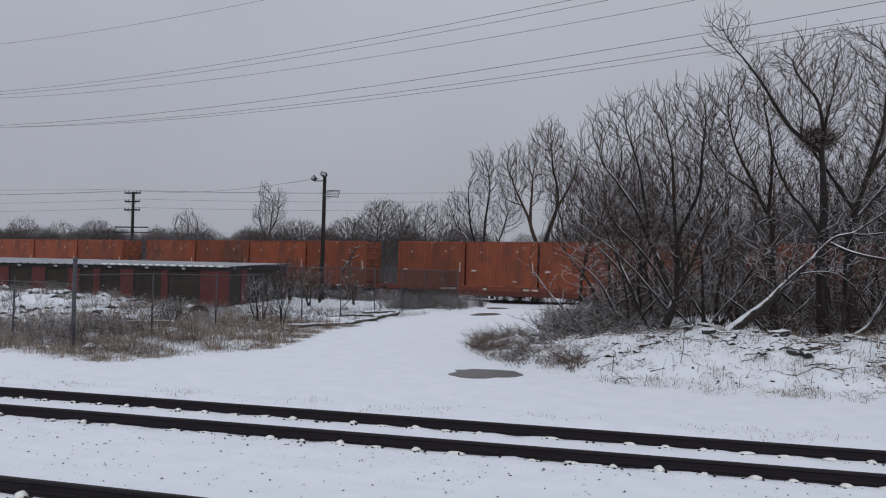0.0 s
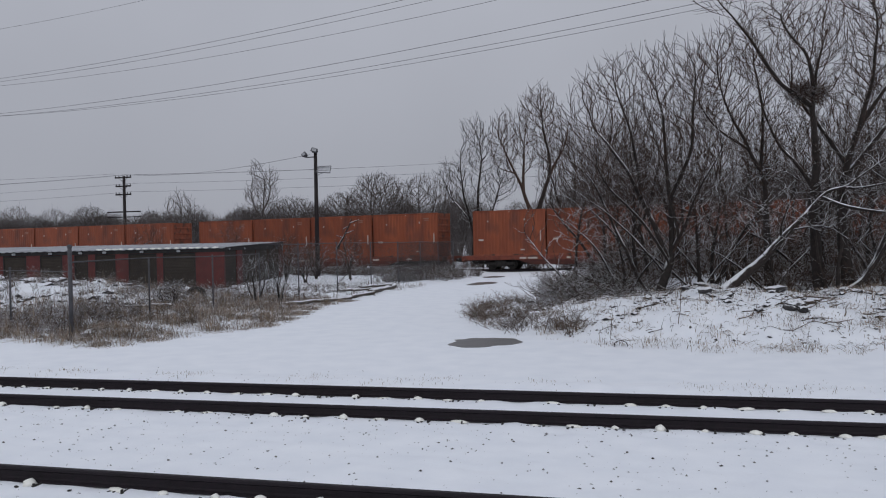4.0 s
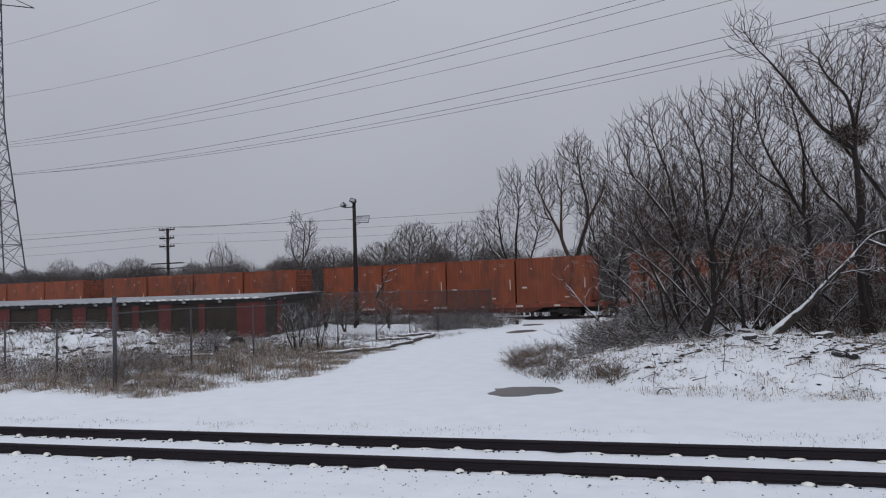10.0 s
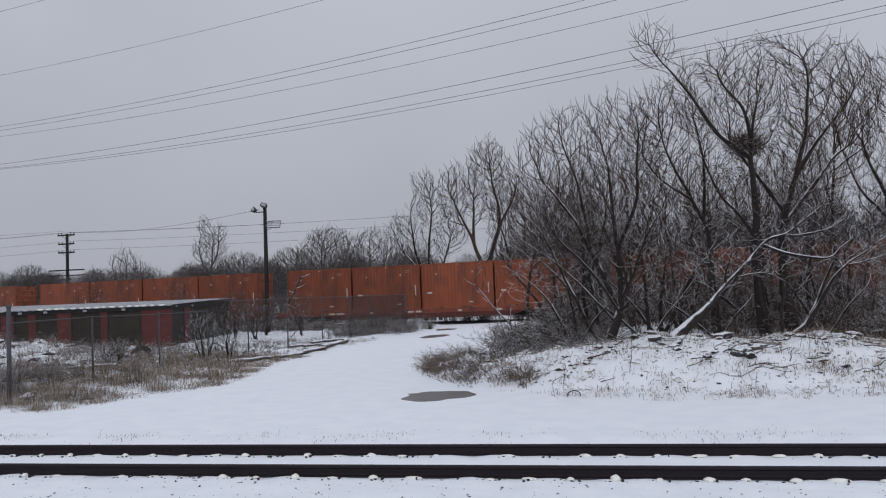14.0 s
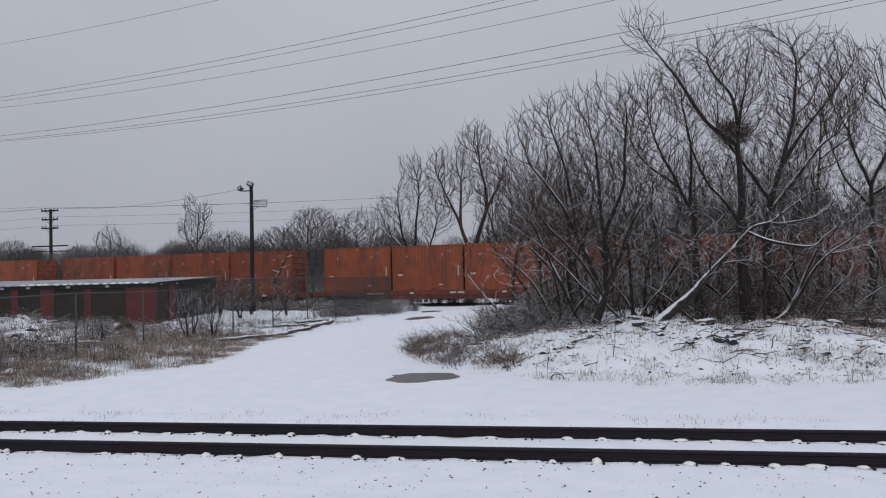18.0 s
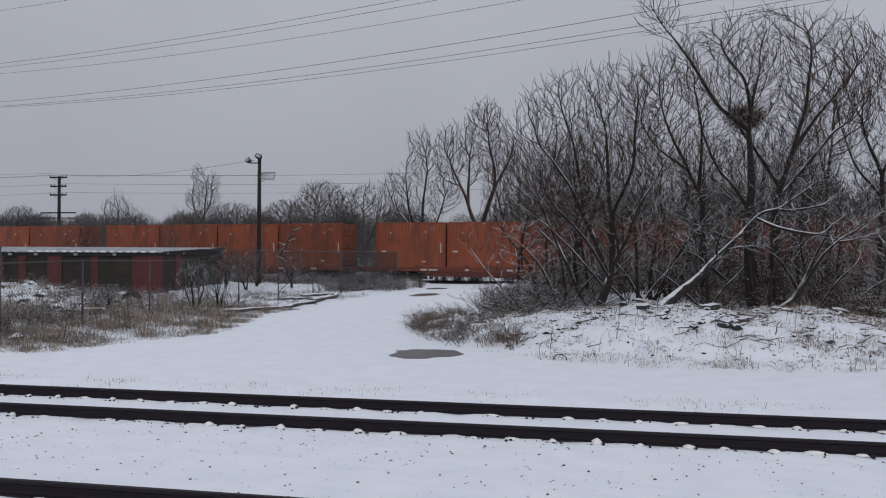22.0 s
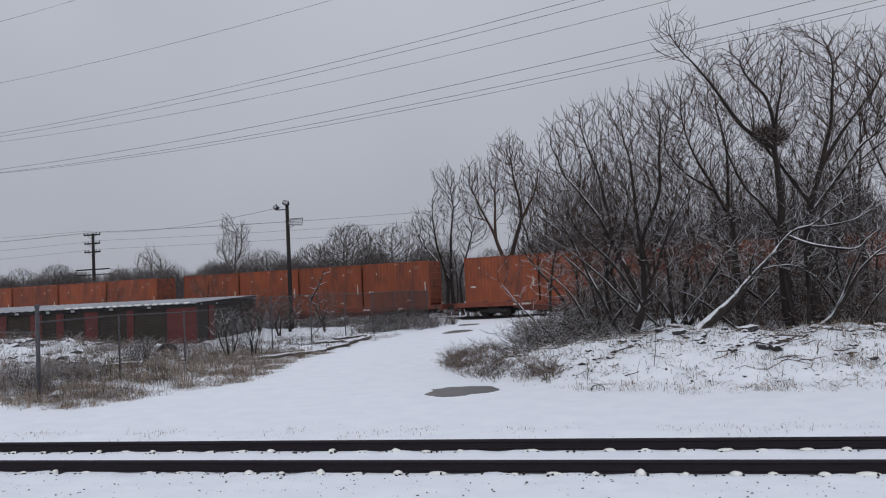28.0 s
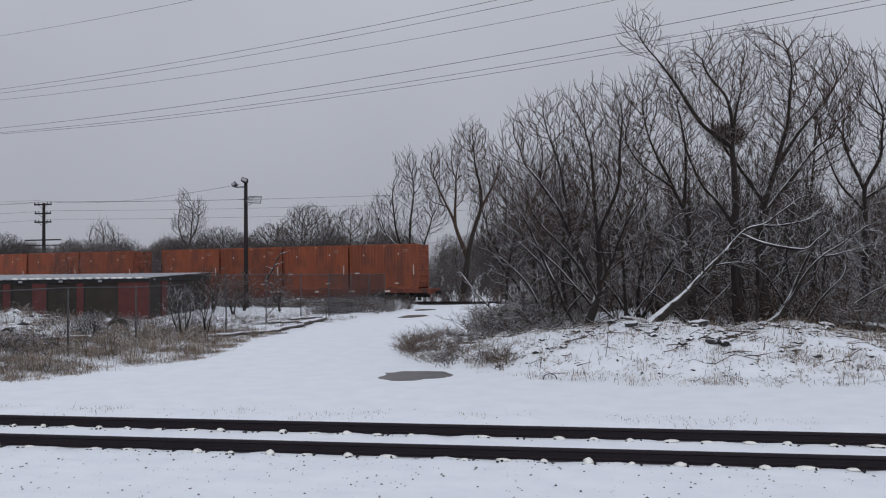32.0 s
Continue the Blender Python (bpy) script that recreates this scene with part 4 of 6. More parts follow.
# ---- bare trees that fill their crowns: limbs are led, twigs grow towards the free room ----
def colonise(rng, stems, clouds, step, reach, kill, lift, inertia, wander, sprout=0.75):
    """Nodes and parents of a tree. stems: led limbs, a few points each; clouds: (x, y, z, rx, ry, rz, count) of the room to fill."""
    pos, par = [], []
    for pts in stems:
        pts = np.array(pts, float)
        s = np.r_[0, np.cumsum(np.linalg.norm(np.diff(pts, axis=0), axis=1))]
        n = max(3, int(s[-1] / step))
        line = np.stack([np.interp(np.linspace(0, s[-1], n + 1), s, pts[:, k]) for k in range(3)], 1)
        line[1:] += np.cumsum(rng.normal(0, (0.36 if wander >= 0.4 else 0.2) * step, (n, 3)), 0)
        for _ in range(5):
            line[1:-1] = 0.5 * line[1:-1] + 0.25 * (line[:-2] + line[2:])
        line = line[:max(4, int(0.9 * n))]
        n = len(line) - 1
        first = -1
        if pos and pts[0, 2] > 0.1:
            first = int(np.linalg.norm(np.array(pos) - line[0], axis=1).argmin())
            line = line + (pos[first] - line[0]) * np.linspace(1, 0, n + 1)[:, None]
            line = line[1:]
        for p in line:
            par.append(first)
            first = len(pos)
            pos.append(p)
    top = 40000
    p = np.zeros((top, 3))
    parent, kids, way = np.full(top, -1), np.zeros(top, int), np.zeros((top, 3))
    n = len(pos)
    p[:n], parent[:n] = np.array(pos), par
    for i in range(n):
        if parent[i] >= 0:
            kids[parent[i]] += 1
            way[i] = p[i] - p[parent[i]]
    way[:n] /= np.linalg.norm(way[:n], axis=1, keepdims=True) + 1e-9
    room = []
    for x, y, z, rx, ry, rz, count in clouds:
        d = rng.normal(0, 1, (count, 3))
        d /= np.linalg.norm(d, axis=1, keepdims=True)
        room.append(np.array((x, y, z)) + d * (rng.uniform(0, 1, (count, 1)) ** 0.3) * (rx, ry, rz))
    room = np.concatenate(room)
    room = room[room[:, 2] > 0.3]

    def nearest(some):
        d = (room ** 2).sum(1)[:, None] + (p[some] ** 2).sum(1)[None] - 2 * room @ p[some].T
        j = d.argmin(1)
        return some[j], np.sqrt(np.maximum(d[np.arange(len(room)), j], 0))

    # a led limb sprouts only here and there, and at its end
    buds = np.flatnonzero((rng.uniform(0, 1, n) < sprout) & (p[:n, 2] > 0.18 * p[:n, 2].max()) | (kids[:n] == 0))
    fork, facing = np.zeros(top, bool), np.full(top, 0.2)
    facing[:n] = -0.35
    fork[buds] = True
    near, gap = nearest(buds)
    room, near, gap = room[gap > kill], near[gap > kill], gap[gap > kill]
    for _ in range(130):
        v = room - p[near]
        v /= np.linalg.norm(v, axis=1, keepdims=True) + 1e-9
        # limbs go on outwards and upwards, never back on themselves
        act = (gap < reach) & ((v * way[near]).sum(1) > facing[near]) & (v[:, 2] > -0.25)
        if not act.any():
            break
        v = v[act]
        idx, inv = np.unique(near[act], return_inverse=True)
        pull = np.zeros((len(idx), 3))
        np.add.at(pull, inv, v)
        pull /= np.linalg.norm(pull, axis=1, keepdims=True) + 1e-9
        keep = (kids[idx] == 0) | fork[idx] & (kids[idx] < 3)
        idx, pull = idx[keep], pull[keep]
        m = len(idx)
        if not m or n + m > top:
            break
        d = pull + inertia * way[idx] + rng.normal(0, wander, (m, 3))
        d[:, 2] += lift
        d /= np.linalg.norm(d, axis=1, keepdims=True) + 1e-9
        p[n:n + m], way[n:n + m], parent[n:n + m] = p[idx] + d * step, d, idx
        kids[idx] += 1
        fork[n:n + m] = rng.uniform(0, 1, m) < 0.75
        j, g = nearest(np.arange(n, n + m))
        near, gap = np.where(g < gap, j, near), np.minimum(g, gap)
        n += m
        room, near, gap = room[gap > kill], near[gap > kill], gap[gap > kill]
    return p[:n], parent[:n], way[:n]


def limbs_of(rng, stems, clouds, base, tip, step, reach, kill, lift, inertia, wander, twigs, twig_long):
    """Chains of (points, radii, from the ground) and loose twigs, thick as their load of twigs asks."""
    p, parent, way = colonise(rng, stems, clouds, step, reach, kill, lift, inertia, wander)
    n = len(p)
    load = np.zeros(n)
    for i in range(n - 1, -1, -1):
        load[i] = max(load[i], 1.0)
        if parent[i] >= 0:
            load[parent[i]] += load[i]
    power = math.log(max(load[parent < 0].max(), 3)) / math.log(base / tip)
    reach_out = np.zeros(n)
    for i in range(n - 1, -1, -1):
        if parent[i] >= 0:
            reach_out[parent[i]] = max(reach_out[parent[i]], reach_out[i] + step)
    r = np.minimum(tip * load ** (1 / power), tip + base * (reach_out / reach_out.max()) ** 1.25)
    heir = np.full(n, -1)
    for i in range(n):
        q = parent[i]
        if q >= 0 and (heir[q] < 0 or load[i] > load[heir[q]]):
            heir[q] = i
    both = (parent >= 0) & (heir >= 0)
    for _ in range(2):
        p[both] = 0.5 * p[both] + 0.25 * (p[parent[both]] + p[heir[both]])
    chains = []
    for i in range(n):
        q = parent[i]
        if q >= 0 and heir[q] == i:
            continue
        run = ([q] if q >= 0 else []) + [i]
        while heir[run[-1]] >= 0:
            run.append(heir[run[-1]])
        rr = r[run].copy()
        if q >= 0:
            rr[0] = rr[1]
        rr *= np.linspace(1.0, 0.8, len(rr))
        if len(run) > 1:
            chains.append((p[run], rr, q < 0))
    loose = []
    thin = np.flatnonzero((r < tip * 3.2) & (rng.uniform(0, 1, n) < twigs))
    side = rng.normal(0, 1, (len(thin), 3))
    for i, e in zip(thin, side):
        e = e - way[i] * (e @ way[i])
        e /= np.linalg.norm(e) + 1e-9
        d = way[i] * 0.8 + e * 0.6
        l = twig_long * rng.uniform(0.4, 1.2)
        u = np.linspace(0, 1, 4)[:, None]
        loose.append((p[i] + d * l * u + np.array((0, 0, 0.16 * l)) * u * u, tip * np.array((0.85, 0.75, 0.6, 0.45)), 3))
    return chains, loose


def full_tree(name, m, label, seed, stems, clouds, base, bark, twig, group="", category="tree", near=True, tip=0.0092, step=0.15, reach=1.7, kill=0.21, lift=0.24, inertia=0.7, wander=0.24, twigs=0.85, twig_long=0.45, limb=0.034, dense=3.4):
    t = thing(name, m, label, category, group)
    rng = np.random.RandomState(seed)
    clouds = [(*c[:6], int(c[6] * dense)) for c in clouds]
    chains, loose = limbs_of(rng, stems, clouds, base, tip, step, reach, kill, lift, inertia, wander, twigs, twig_long)
    rest = []
    for pts, radii, rooted in chains:
        sides = 9 if radii[0] > 0.08 else 6 if radii[0] > 0.03 else 4 if radii[0] > 0.015 else 3
        if rooted:
            radii = radii * (1 + 0.35 * np.exp(-np.arange(len(radii)) * step / 0.35))
            tubes("trunk", [(pts, radii, sides)], bark, t)
        elif near and radii[0] > limb:
            tubes("limb", [(pts, radii, sides)], bark, t)
        else:
            rest.append((pts, radii, sides))
    tagged(tubes("crown", rest + loose, twig, t, "fine bare twigs"), kind="stuff")
    return t


def on_land(x, y, dz=-0.08):
    return Matrix.Translation((x, y, ground_at(x, y) + dz))


def bank_trees():
    g = "trees on the bank"
    # the big tree: heavy double trunk, a vase of limbs, one long limb reaching out to the left
    full_tree("bare_tree", on_land(4.25, 25.2), "large bare tree with spreading limbs above a heavy double trunk", 31,
              [[(0, 0, 0), (-0.1, 0, 2.6), (-0.1, 0, 5.6), (0.2, 0.1, 6.6), (0.55, 0.2, 8.0)],
               [(-0.1, 0, 5.2), (-0.75, 0.1, 5.75), (-1.75, 0, 7.2), (-2.6, -0.1, 8.4), (-3.1, 0, 9.4)],
               [(-0.05, 0, 5.7), (-0.3, -0.3, 6.7), (-0.95, -0.5, 7.4), (-1.2, -0.4, 8.2)],
               [(0.75, 0.15, 0), (0.6, 0.1, 2.5), (0.65, 0.1, 4.7), (1.25, 0.2, 5.7), (2.1, 0.3, 6.5), (2.8, 0.2, 7.4), (2.95, 0.2, 8.4)],
               [(0.65, 0.1, 4.7), (1.1, -0.3, 6.0), (1.35, -0.4, 7.0), (1.4, -0.4, 8.2)],
               [(0.62, 0.1, 3.2), (1.5, 0.3, 4.2), (2.3, 0.4, 5.2), (3.2, 0.5, 5.8)],
               [(0.6, 0.1, 3.5), (0.0, 0.8, 5.0), (-0.6, 1.4, 6.3)],
               [(-0.1, 0, 3.0), (-1.0, 0.3, 4.4), (-1.6, 0.5, 5.6), (-1.9, 0.4, 6.6)]],
              [(0.2, 0.1, 7.0, 2.7, 1.9, 1.8, 2000), (-2.75, 0, 8.7, 0.8, 0.6, 0.95, 150), (2.3, 0.2, 7.0, 1.3, 1.4, 1.7, 700), (0.6, 0.2, 4.3, 2.4, 1.6, 1.2, 420)],
              0.175, BARK, TWIG, g, limb=0.03)
    full_tree("bare_shrub", on_land(4.8, 24.8), "snowy arching limbs sprouting low beside a trunk", 33,
              [[(0, 0, 0), (0.8, -0.1, 0.7), (1.65, -0.2, 1.9), (2.5, -0.3, 2.5)], [(0.1, 0.1, 0), (0.9, 0, 0.9), (1.3, 0.1, 2.0), (1.5, 0.1, 3.2)], [(-0.2, 0, 0), (0.25, -0.3, 1.5), (0.05, -0.4, 2.6)], [(-0.4, 0.1, 0), (-0.7, 0, 1.6), (-1.1, -0.1, 2.8)]],
              [(1.9, -0.2, 2.5, 1.2, 0.7, 0.9, 260), (0, -0.2, 2.4, 1.3, 0.7, 0.9, 150)], 0.075, SNOWY_BARK, SNOWY_TWIG, g, "shrub", wander=0.45, lift=0.12, limb=0.02, inertia=0.5)
    full_tree("leaning_tree", on_land(1.56, 24.3), "bare tree whose snowy trunk leans far over, with gnarled arms", 37,
              [[(0, 0, 0), (0.85, 0, 0.55), (1.75, 0, 1.2), (2.5, 0, 1.95), (3.05, 0, 2.6), (3.2, 0, 3.1)],
               [(2.6, 0, 2.0), (2.2, -0.2, 2.05), (1.6, -0.2, 1.8)], [(3.05, 0, 2.55), (3.7, -0.1, 2.65), (4.5, -0.1, 2.9)], [(2.9, 0, 2.35), (3.5, -0.3, 2.1), (4.4, -0.3, 2.05), (5.0, -0.3, 2.3)],
               [(3.15, 0, 3.0), (3.7, 0.1, 3.4), (4.5, 0.2, 4.0)], [(1.0, 0, 0.65), (1.3, -0.3, 1.1), (0.7, -0.5, 1.15)], [(1.75, 0, 1.2), (1.5, -0.2, 1.9), (1.75, -0.3, 2.4)], [(2.0, 0, 1.5), (2.7, -0.3, 1.75), (3.2, -0.4, 1.5), (3.5, -0.4, 0.9)]],
              [(3.9, -0.1, 3.1, 1.4, 0.8, 1.1, 330), (1.7, -0.2, 2.0, 1.2, 0.6, 0.8, 140)], 0.15, SNOWY_BARK, SNOWY_TWIG, g, wander=0.38, lift=0.08, limb=0.02, inertia=0.5)
    # many stems fanning out of one low snowy fork
    full_tree("bare_tree", on_land(-0.25, 25.4), "bare tree fanning into many stems from a low snowy fork", 43,
              [[(0, 0, 0), (0.2, 0, 0.5), (0.5, 0, 0.95), (0.6, 0, 2.8), (0.45, 0.1, 4.3), (0.4, 0.1, 5.7), (0.05, 0.1, 6.9)],
               [(0.3, 0, 0.6), (-0.45, -0.3, 1.25), (-1.2, -0.5, 1.9), (-1.85, -0.6, 2.5), (-2.8, -0.6, 3.0)],
               [(0.45, 0, 0.9), (-0.05, 0.1, 1.9), (-0.5, 0.2, 2.9), (-0.95, 0.2, 4.0), (-1.5, 0.2, 5.0), (-2.35, 0.2, 6.0)],
               [(-0.5, 0.2, 2.9), (-0.75, 0.5, 4.6), (-1.1, 0.7, 6.5)],
               [(0.6, 0, 2.8), (1.05, -0.2, 4.2), (0.95, -0.2, 5.6), (0.85, -0.1, 6.9)],
               [(0.5, 0, 1.2), (1.1, -0.4, 2.8), (1.7, -0.5, 4.0), (2.1, -0.5, 4.9)],
               [(0.3, 0, 0.7), (1.1, -0.3, 1.3), (2.0, -0.4, 1.7)], [(-0.3, 0.2, 0), (-0.9, 0.3, 1.2), (-1.5, 0.5, 2.6), (-2.3, 0.6, 4.2)], [(0.1, 0.1, 0.4), (-0.8, -0.2, 0.7), (-1.5, -0.4, 0.75)], [(0.5, 0, 1.1), (0.9, -0.5, 1.9), (1.6, -0.7, 2.3), (2.3, -0.8, 2.3)], [(0.4, 0, 0.9), (-0.3, -0.5, 2.2), (-1.3, -0.7, 3.2), (-1.9, -0.8, 4.4)], [(0.55, 0, 1.6), (0.3, -0.5, 3.0), (0.1, -0.6, 4.4)]],
              [(-0.55, 0.1, 4.7, 2.4, 1.8, 2.65, 2300), (0.75, 0, 5.9, 1.25, 1.3, 1.65, 700), (-2.0, -0.2, 3.2, 1.1, 1.0, 1.0, 240), (1.4, -0.3, 3.2, 1.0, 0.7, 1.6, 240)],
              0.13, SNOWY_BARK, TWIG, g, limb=0.026)
    full_tree("bare_tree", on_land(2.95, 26.2), "slender bare tree bending to one side above the bank", 58,
              [[(0, 0, 0), (0.0, 0, 3.5), (-0.85, 0, 5.1), (-1.4, 0, 6.6), (-1.65, 0.1, 7.7)], [(-0.05, 0, 3.7), (0.1, 0.3, 5.4), (-0.1, 0.4, 6.6)], [(-0.4, 0, 4.3), (-1.5, -0.3, 5.2), (-2.0, -0.3, 6.1)]],
              [(-1.0, 0.1, 6.1, 1.5, 1.4, 1.9, 1200), (0, 0.2, 4.2, 1.3, 1.2, 1.2, 300)], 0.12, BARK, TWIG, g)
    for x, y, k, seed in ((-1.0, 26.9, 1.0, 64), (6.0, 28.0, 1.15, 62)):
        full_tree("bare_tree", on_land(x, y), "young slender bare tree on the bank", seed, [[(0, 0, 0), (0.05, 0, 2.5), (-0.1, 0.1, 5.0 * k)], [(0.03, 0, 1.6), (0.5, 0.2, 3.2), (0.7, 0.2, 4.4 * k)]], [(0.1, 0.1, 4.0 * k, 1.2, 1.1, 1.9 * k, 650)], 0.075, BARK, TWIG, g)
    full_tree("bare_tree", on_land(8.75, 29.2), "slender dark tree forking into an upright crown", 61,
              [[(0, 0, 0), (0.02, 0, 2.5), (0.1, 0, 5.0), (-0.4, 0, 6.0), (-0.6, 0.1, 7.6)], [(0.1, 0, 4.8), (0.7, 0, 6.0), (0.85, 0.1, 7.8)], [(0.1, 0, 4.0), (-0.75, -0.1, 4.9), (-1.2, -0.2, 5.9)], [(0.05, 0, 4.4), (1.1, -0.2, 5.2), (1.8, -0.2, 6.2)]],
              [(0.15, 0, 7.2, 1.7, 1.6, 2.3, 1300), (0.1, 0, 4.6, 1.7, 1.2, 0.9, 160)], 0.15, BARK, TWIG, g)
    full_tree("bare_tree", on_land(7.25, 28.8), "slender straight dark trunk on the bank", 59, [[(0, 0, 0), (0.05, 0, 3.0), (0.3, 0, 5.8), (0.4, 0, 7.2)], [(0.2, 0, 4.2), (-0.4, 0.2, 5.4), (-0.6, 0.3, 6.3)]], [(0.3, 0, 6.2, 1.2, 1.2, 1.5, 520)], 0.12, BARK, TWIG, g)
    # low crooked growth between the trunks, snow lying along every branch
    crook = dict(wander=0.42, lift=0.04, inertia=0.45, limb=0.02, tip=0.0085, kill=0.24, dense=2.2, twigs=0.5, twig_long=0.3)
    low = [full_tree("bare_shrub", on_land(x, y), "crooked bare shrub with snow along its branches", seed, stems, clouds, 0.05, SNOWY_BARK, SNOWY_TWIG, "snowy shrubs on the bank", "shrub", **crook) for x, y, seed, stems, clouds in (
        (-1.3, 25.6, 91, [[(0, 0, 0), (-0.5, 0, 1.0), (-1.2, -0.1, 1.9), (-2.0, -0.1, 2.3)], [(0, 0, 0), (0.3, 0.1, 1.3), (0.2, 0.1, 2.6)], [(0.1, 0, 0), (0.9, -0.1, 0.9), (1.7, -0.2, 1.5)]], [(-0.2, 0, 1.9, 1.9, 0.8, 1.3, 330)]),
        (2.9, 25.4, 92, [[(0, 0, 0), (-0.6, 0, 0.8), (-1.5, -0.1, 1.4), (-2.1, -0.1, 1.5)], [(0, 0, 0), (0.1, 0.1, 1.5), (-0.4, 0.1, 3.0)], [(0.1, 0, 0), (0.8, -0.1, 1.4), (1.6, -0.1, 2.4)]], [(-0.2, 0, 2.1, 2.0, 0.8, 1.6, 380)]))]
    for x, y, k, shape, turn in ((0.9, 26.0, 1.1, 1, 0.2), (5.9, 25.7, 1.05, 0, 0.1), (-2.8, 27.0, 1.15, 1, 3.0), (6.9, 26.6, 1.0, 1, 2.9), (1.4, 27.4, 1.35, 0, 3.2), (4.6, 27.2, 1.4, 1, 0.3), (-0.6, 27.8, 1.3, 0, 0.2), (8.2, 27.6, 1.1, 0, 3.3)):
        copy_thing(low[shape], on_land(x, y) @ Matrix.Rotation(turn, 4, "Z")).scale = (k, k, k)
    # growth behind, in three shapes
    kinds = ((47, [[(0, 0, 0), (0, 0, 2), (0.1, 0, 5.2)], [(0.1, 0, 0), (0.8, 0.1, 2.2), (1.3, 0.1, 4.6)], [(-0.1, 0, 0), (-0.9, 0.1, 2.2), (-1.5, 0.1, 4.3)]], [(0, 0, 4.0, 2.1, 1.6, 2.4, 1500)]),
             (53, [[(0, 0, 0), (-0.3, 0, 2), (-0.4, 0.1, 5)], [(0.1, 0, 0), (0.7, 0.3, 2), (1.4, 0.4, 4.2)], [(0, 0, 0), (-1.2, 0, 2.0), (-2.2, 0, 3.6)]], [(-0.3, 0.1, 3.7, 2.3, 1.6, 2.3, 1500)]),
             (57, [[(0, 0, 0), (0.2, 0, 2.4), (0.2, 0, 5.6)], [(0.05, 0, 0), (0.8, -0.1, 2.4), (1.4, -0.1, 4.8)], [(0.1, 0, 1.2), (-0.7, 0.1, 3.0), (-1.0, 0.1, 4.6)]], [(0.2, 0, 4.3, 1.8, 1.6, 2.4, 1300)]))
    shapes = [full_tree("bare_tree", on_land(x, y), "bare tree with dense upright limbs on the bank", seed, stems, clouds, 0.06, BARK, TWIG, g, tip=0.0095, kill=0.30, dense=1.6, twigs=0.6) for (seed, stems, clouds), (x, y) in zip(kinds, ((2.2, 29.5), (-1.9, 29.6), (6.0, 30.5)))]
    rng = random.Random(4)
    for x, y, k, shape in ((-0.4, 34.0, 1.1, 0), (4.6, 34.5, 1.1, 0), (8.4, 33.0, 0.9, 1), (-2.4, 41.0, 1.05, 2), (12.5, 38.0, 1.0, 0), (7.5, 42.0, 1.25, 2), (1.2, 38.0, 1.25, 1), (3.6, 31.5, 1.0, 2), (0.6, 30.6, 1.05, 2), (10.6, 34.5, 1.0, 2), (13.5, 44.0, 1.2, 1), (10.4, 48.0, 1.25, 0), (4.2, 46.0, 1.25, 2), (17.5, 47.0, 1.2, 0), (0.2, 46.5, 1.2, 1), (15.5, 41.0, 0.95, 2), (20.5, 52.0, 1.3, 1)):
        ob = copy_thing(shapes[shape], on_land(x, y) @ Matrix.Rotation(rng.choice((0.0, 3.14)) + rng.uniform(-0.5, 0.5), 4, "Z"))
        ob.scale = (k, k, k)


def nest():
    """A ball of twigs lodged in the big tree."""
    rng = np.random.RandomState(8)
    out = []
    for _ in range(700):
        a = rng.normal(0, 1, 3)
        c = a / np.linalg.norm(a) * rng.uniform(0.1, 0.5) * [1.25, 1.0, 0.7]
        e = rng.normal(0, 0.17, 3)
        u = np.linspace(-1, 1, 3)[:, None]
        out.append((c + e * u, np.full(3, 0.0055), 3))
    t = thing("twig_nest", Matrix.Translation((3.95, 25.2, 6.5)), "round ball of twigs lodged high in a bare tree", "nest")
    tagged(tubes("tangle", out, TWIG, t), kind="stuff")


nest()


def yard_shrubs():
    """Low bare shrubs: x, y, height, spread, base radius."""
    for x, y, h, w, r, seed, label in ((-16.35, 30.3, 2.1, 0.75, 0.055, 1, "snowy bare shrub leaning on the fence"), (-15.9, 31.4, 1.7, 0.6, 0.04, 2, "small bare shrub by the fence"),
                                       (-17.3, 26.0, 1.2, 0.45, 0.03, 3, "thin bare sapling in the dry grass"), (-18.6, 27.4, 1.1, 0.45, 0.025, 4, "thin bare sapling in the dry grass"),
                                       (-20.9, 52.0, 2.9, 1.1, 0.06, 5, "bent snowy sapling near the lamp pole"), (-24.3, 54.0, 2.8, 1.1, 0.05, 6, "bare shrub at the foot of the lamp pole"),
                                       (-27.5, 56.0, 3.2, 1.2, 0.05, 7, "bare shrub at the foot of the lamp pole"), (-25.0, 50.5, 2.6, 1.3, 0.05, 10, "dark bare shrub beside the shed end"),
                                       (-22.8, 49.0, 2.4, 1.3, 0.05, 11, "dark bare shrub beside the shed end"), (-41.0, 58.0, 4.4, 1.4, 0.06, 8, "bare sapling behind the shed"), (-33.5, 58.5, 4.6, 1.4, 0.06, 9, "bare sapling behind the shed")):
        rng = np.random.RandomState(400 + seed)
        stems = []
        for i in range(4):
            a, k = rng.uniform(0, 6.3), rng.uniform(0.3, 0.9)
            stems.append([(0.05 * i, 0, 0), (0.45 * w * k * math.cos(a), 0.45 * w * k * math.sin(a), 0.45 * h), (0.85 * w * k * math.cos(a + 0.3), 0.85 * w * k * math.sin(a + 0.3), h * rng.uniform(0.65, 0.9))])
        full_tree("bare_shrub", on_land(x, y), label, 300 + seed, stems, [(0, 0, 0.62 * h, w, w, 0.42 * h, 230)], r, BARK if y > 45 else SNOWY_BARK, TWIG if y > 45 else SNOWY_TWIG, "shrubs by the fence", "shrub", near=False, tip=0.0055 if y < 40 else 0.009, step=0.055 * h, kill=0.06 * h, reach=0.7 * h, wander=0.4, twig_long=0.14 * h, dense=5.0)


yard_shrubs()


bank_trees()


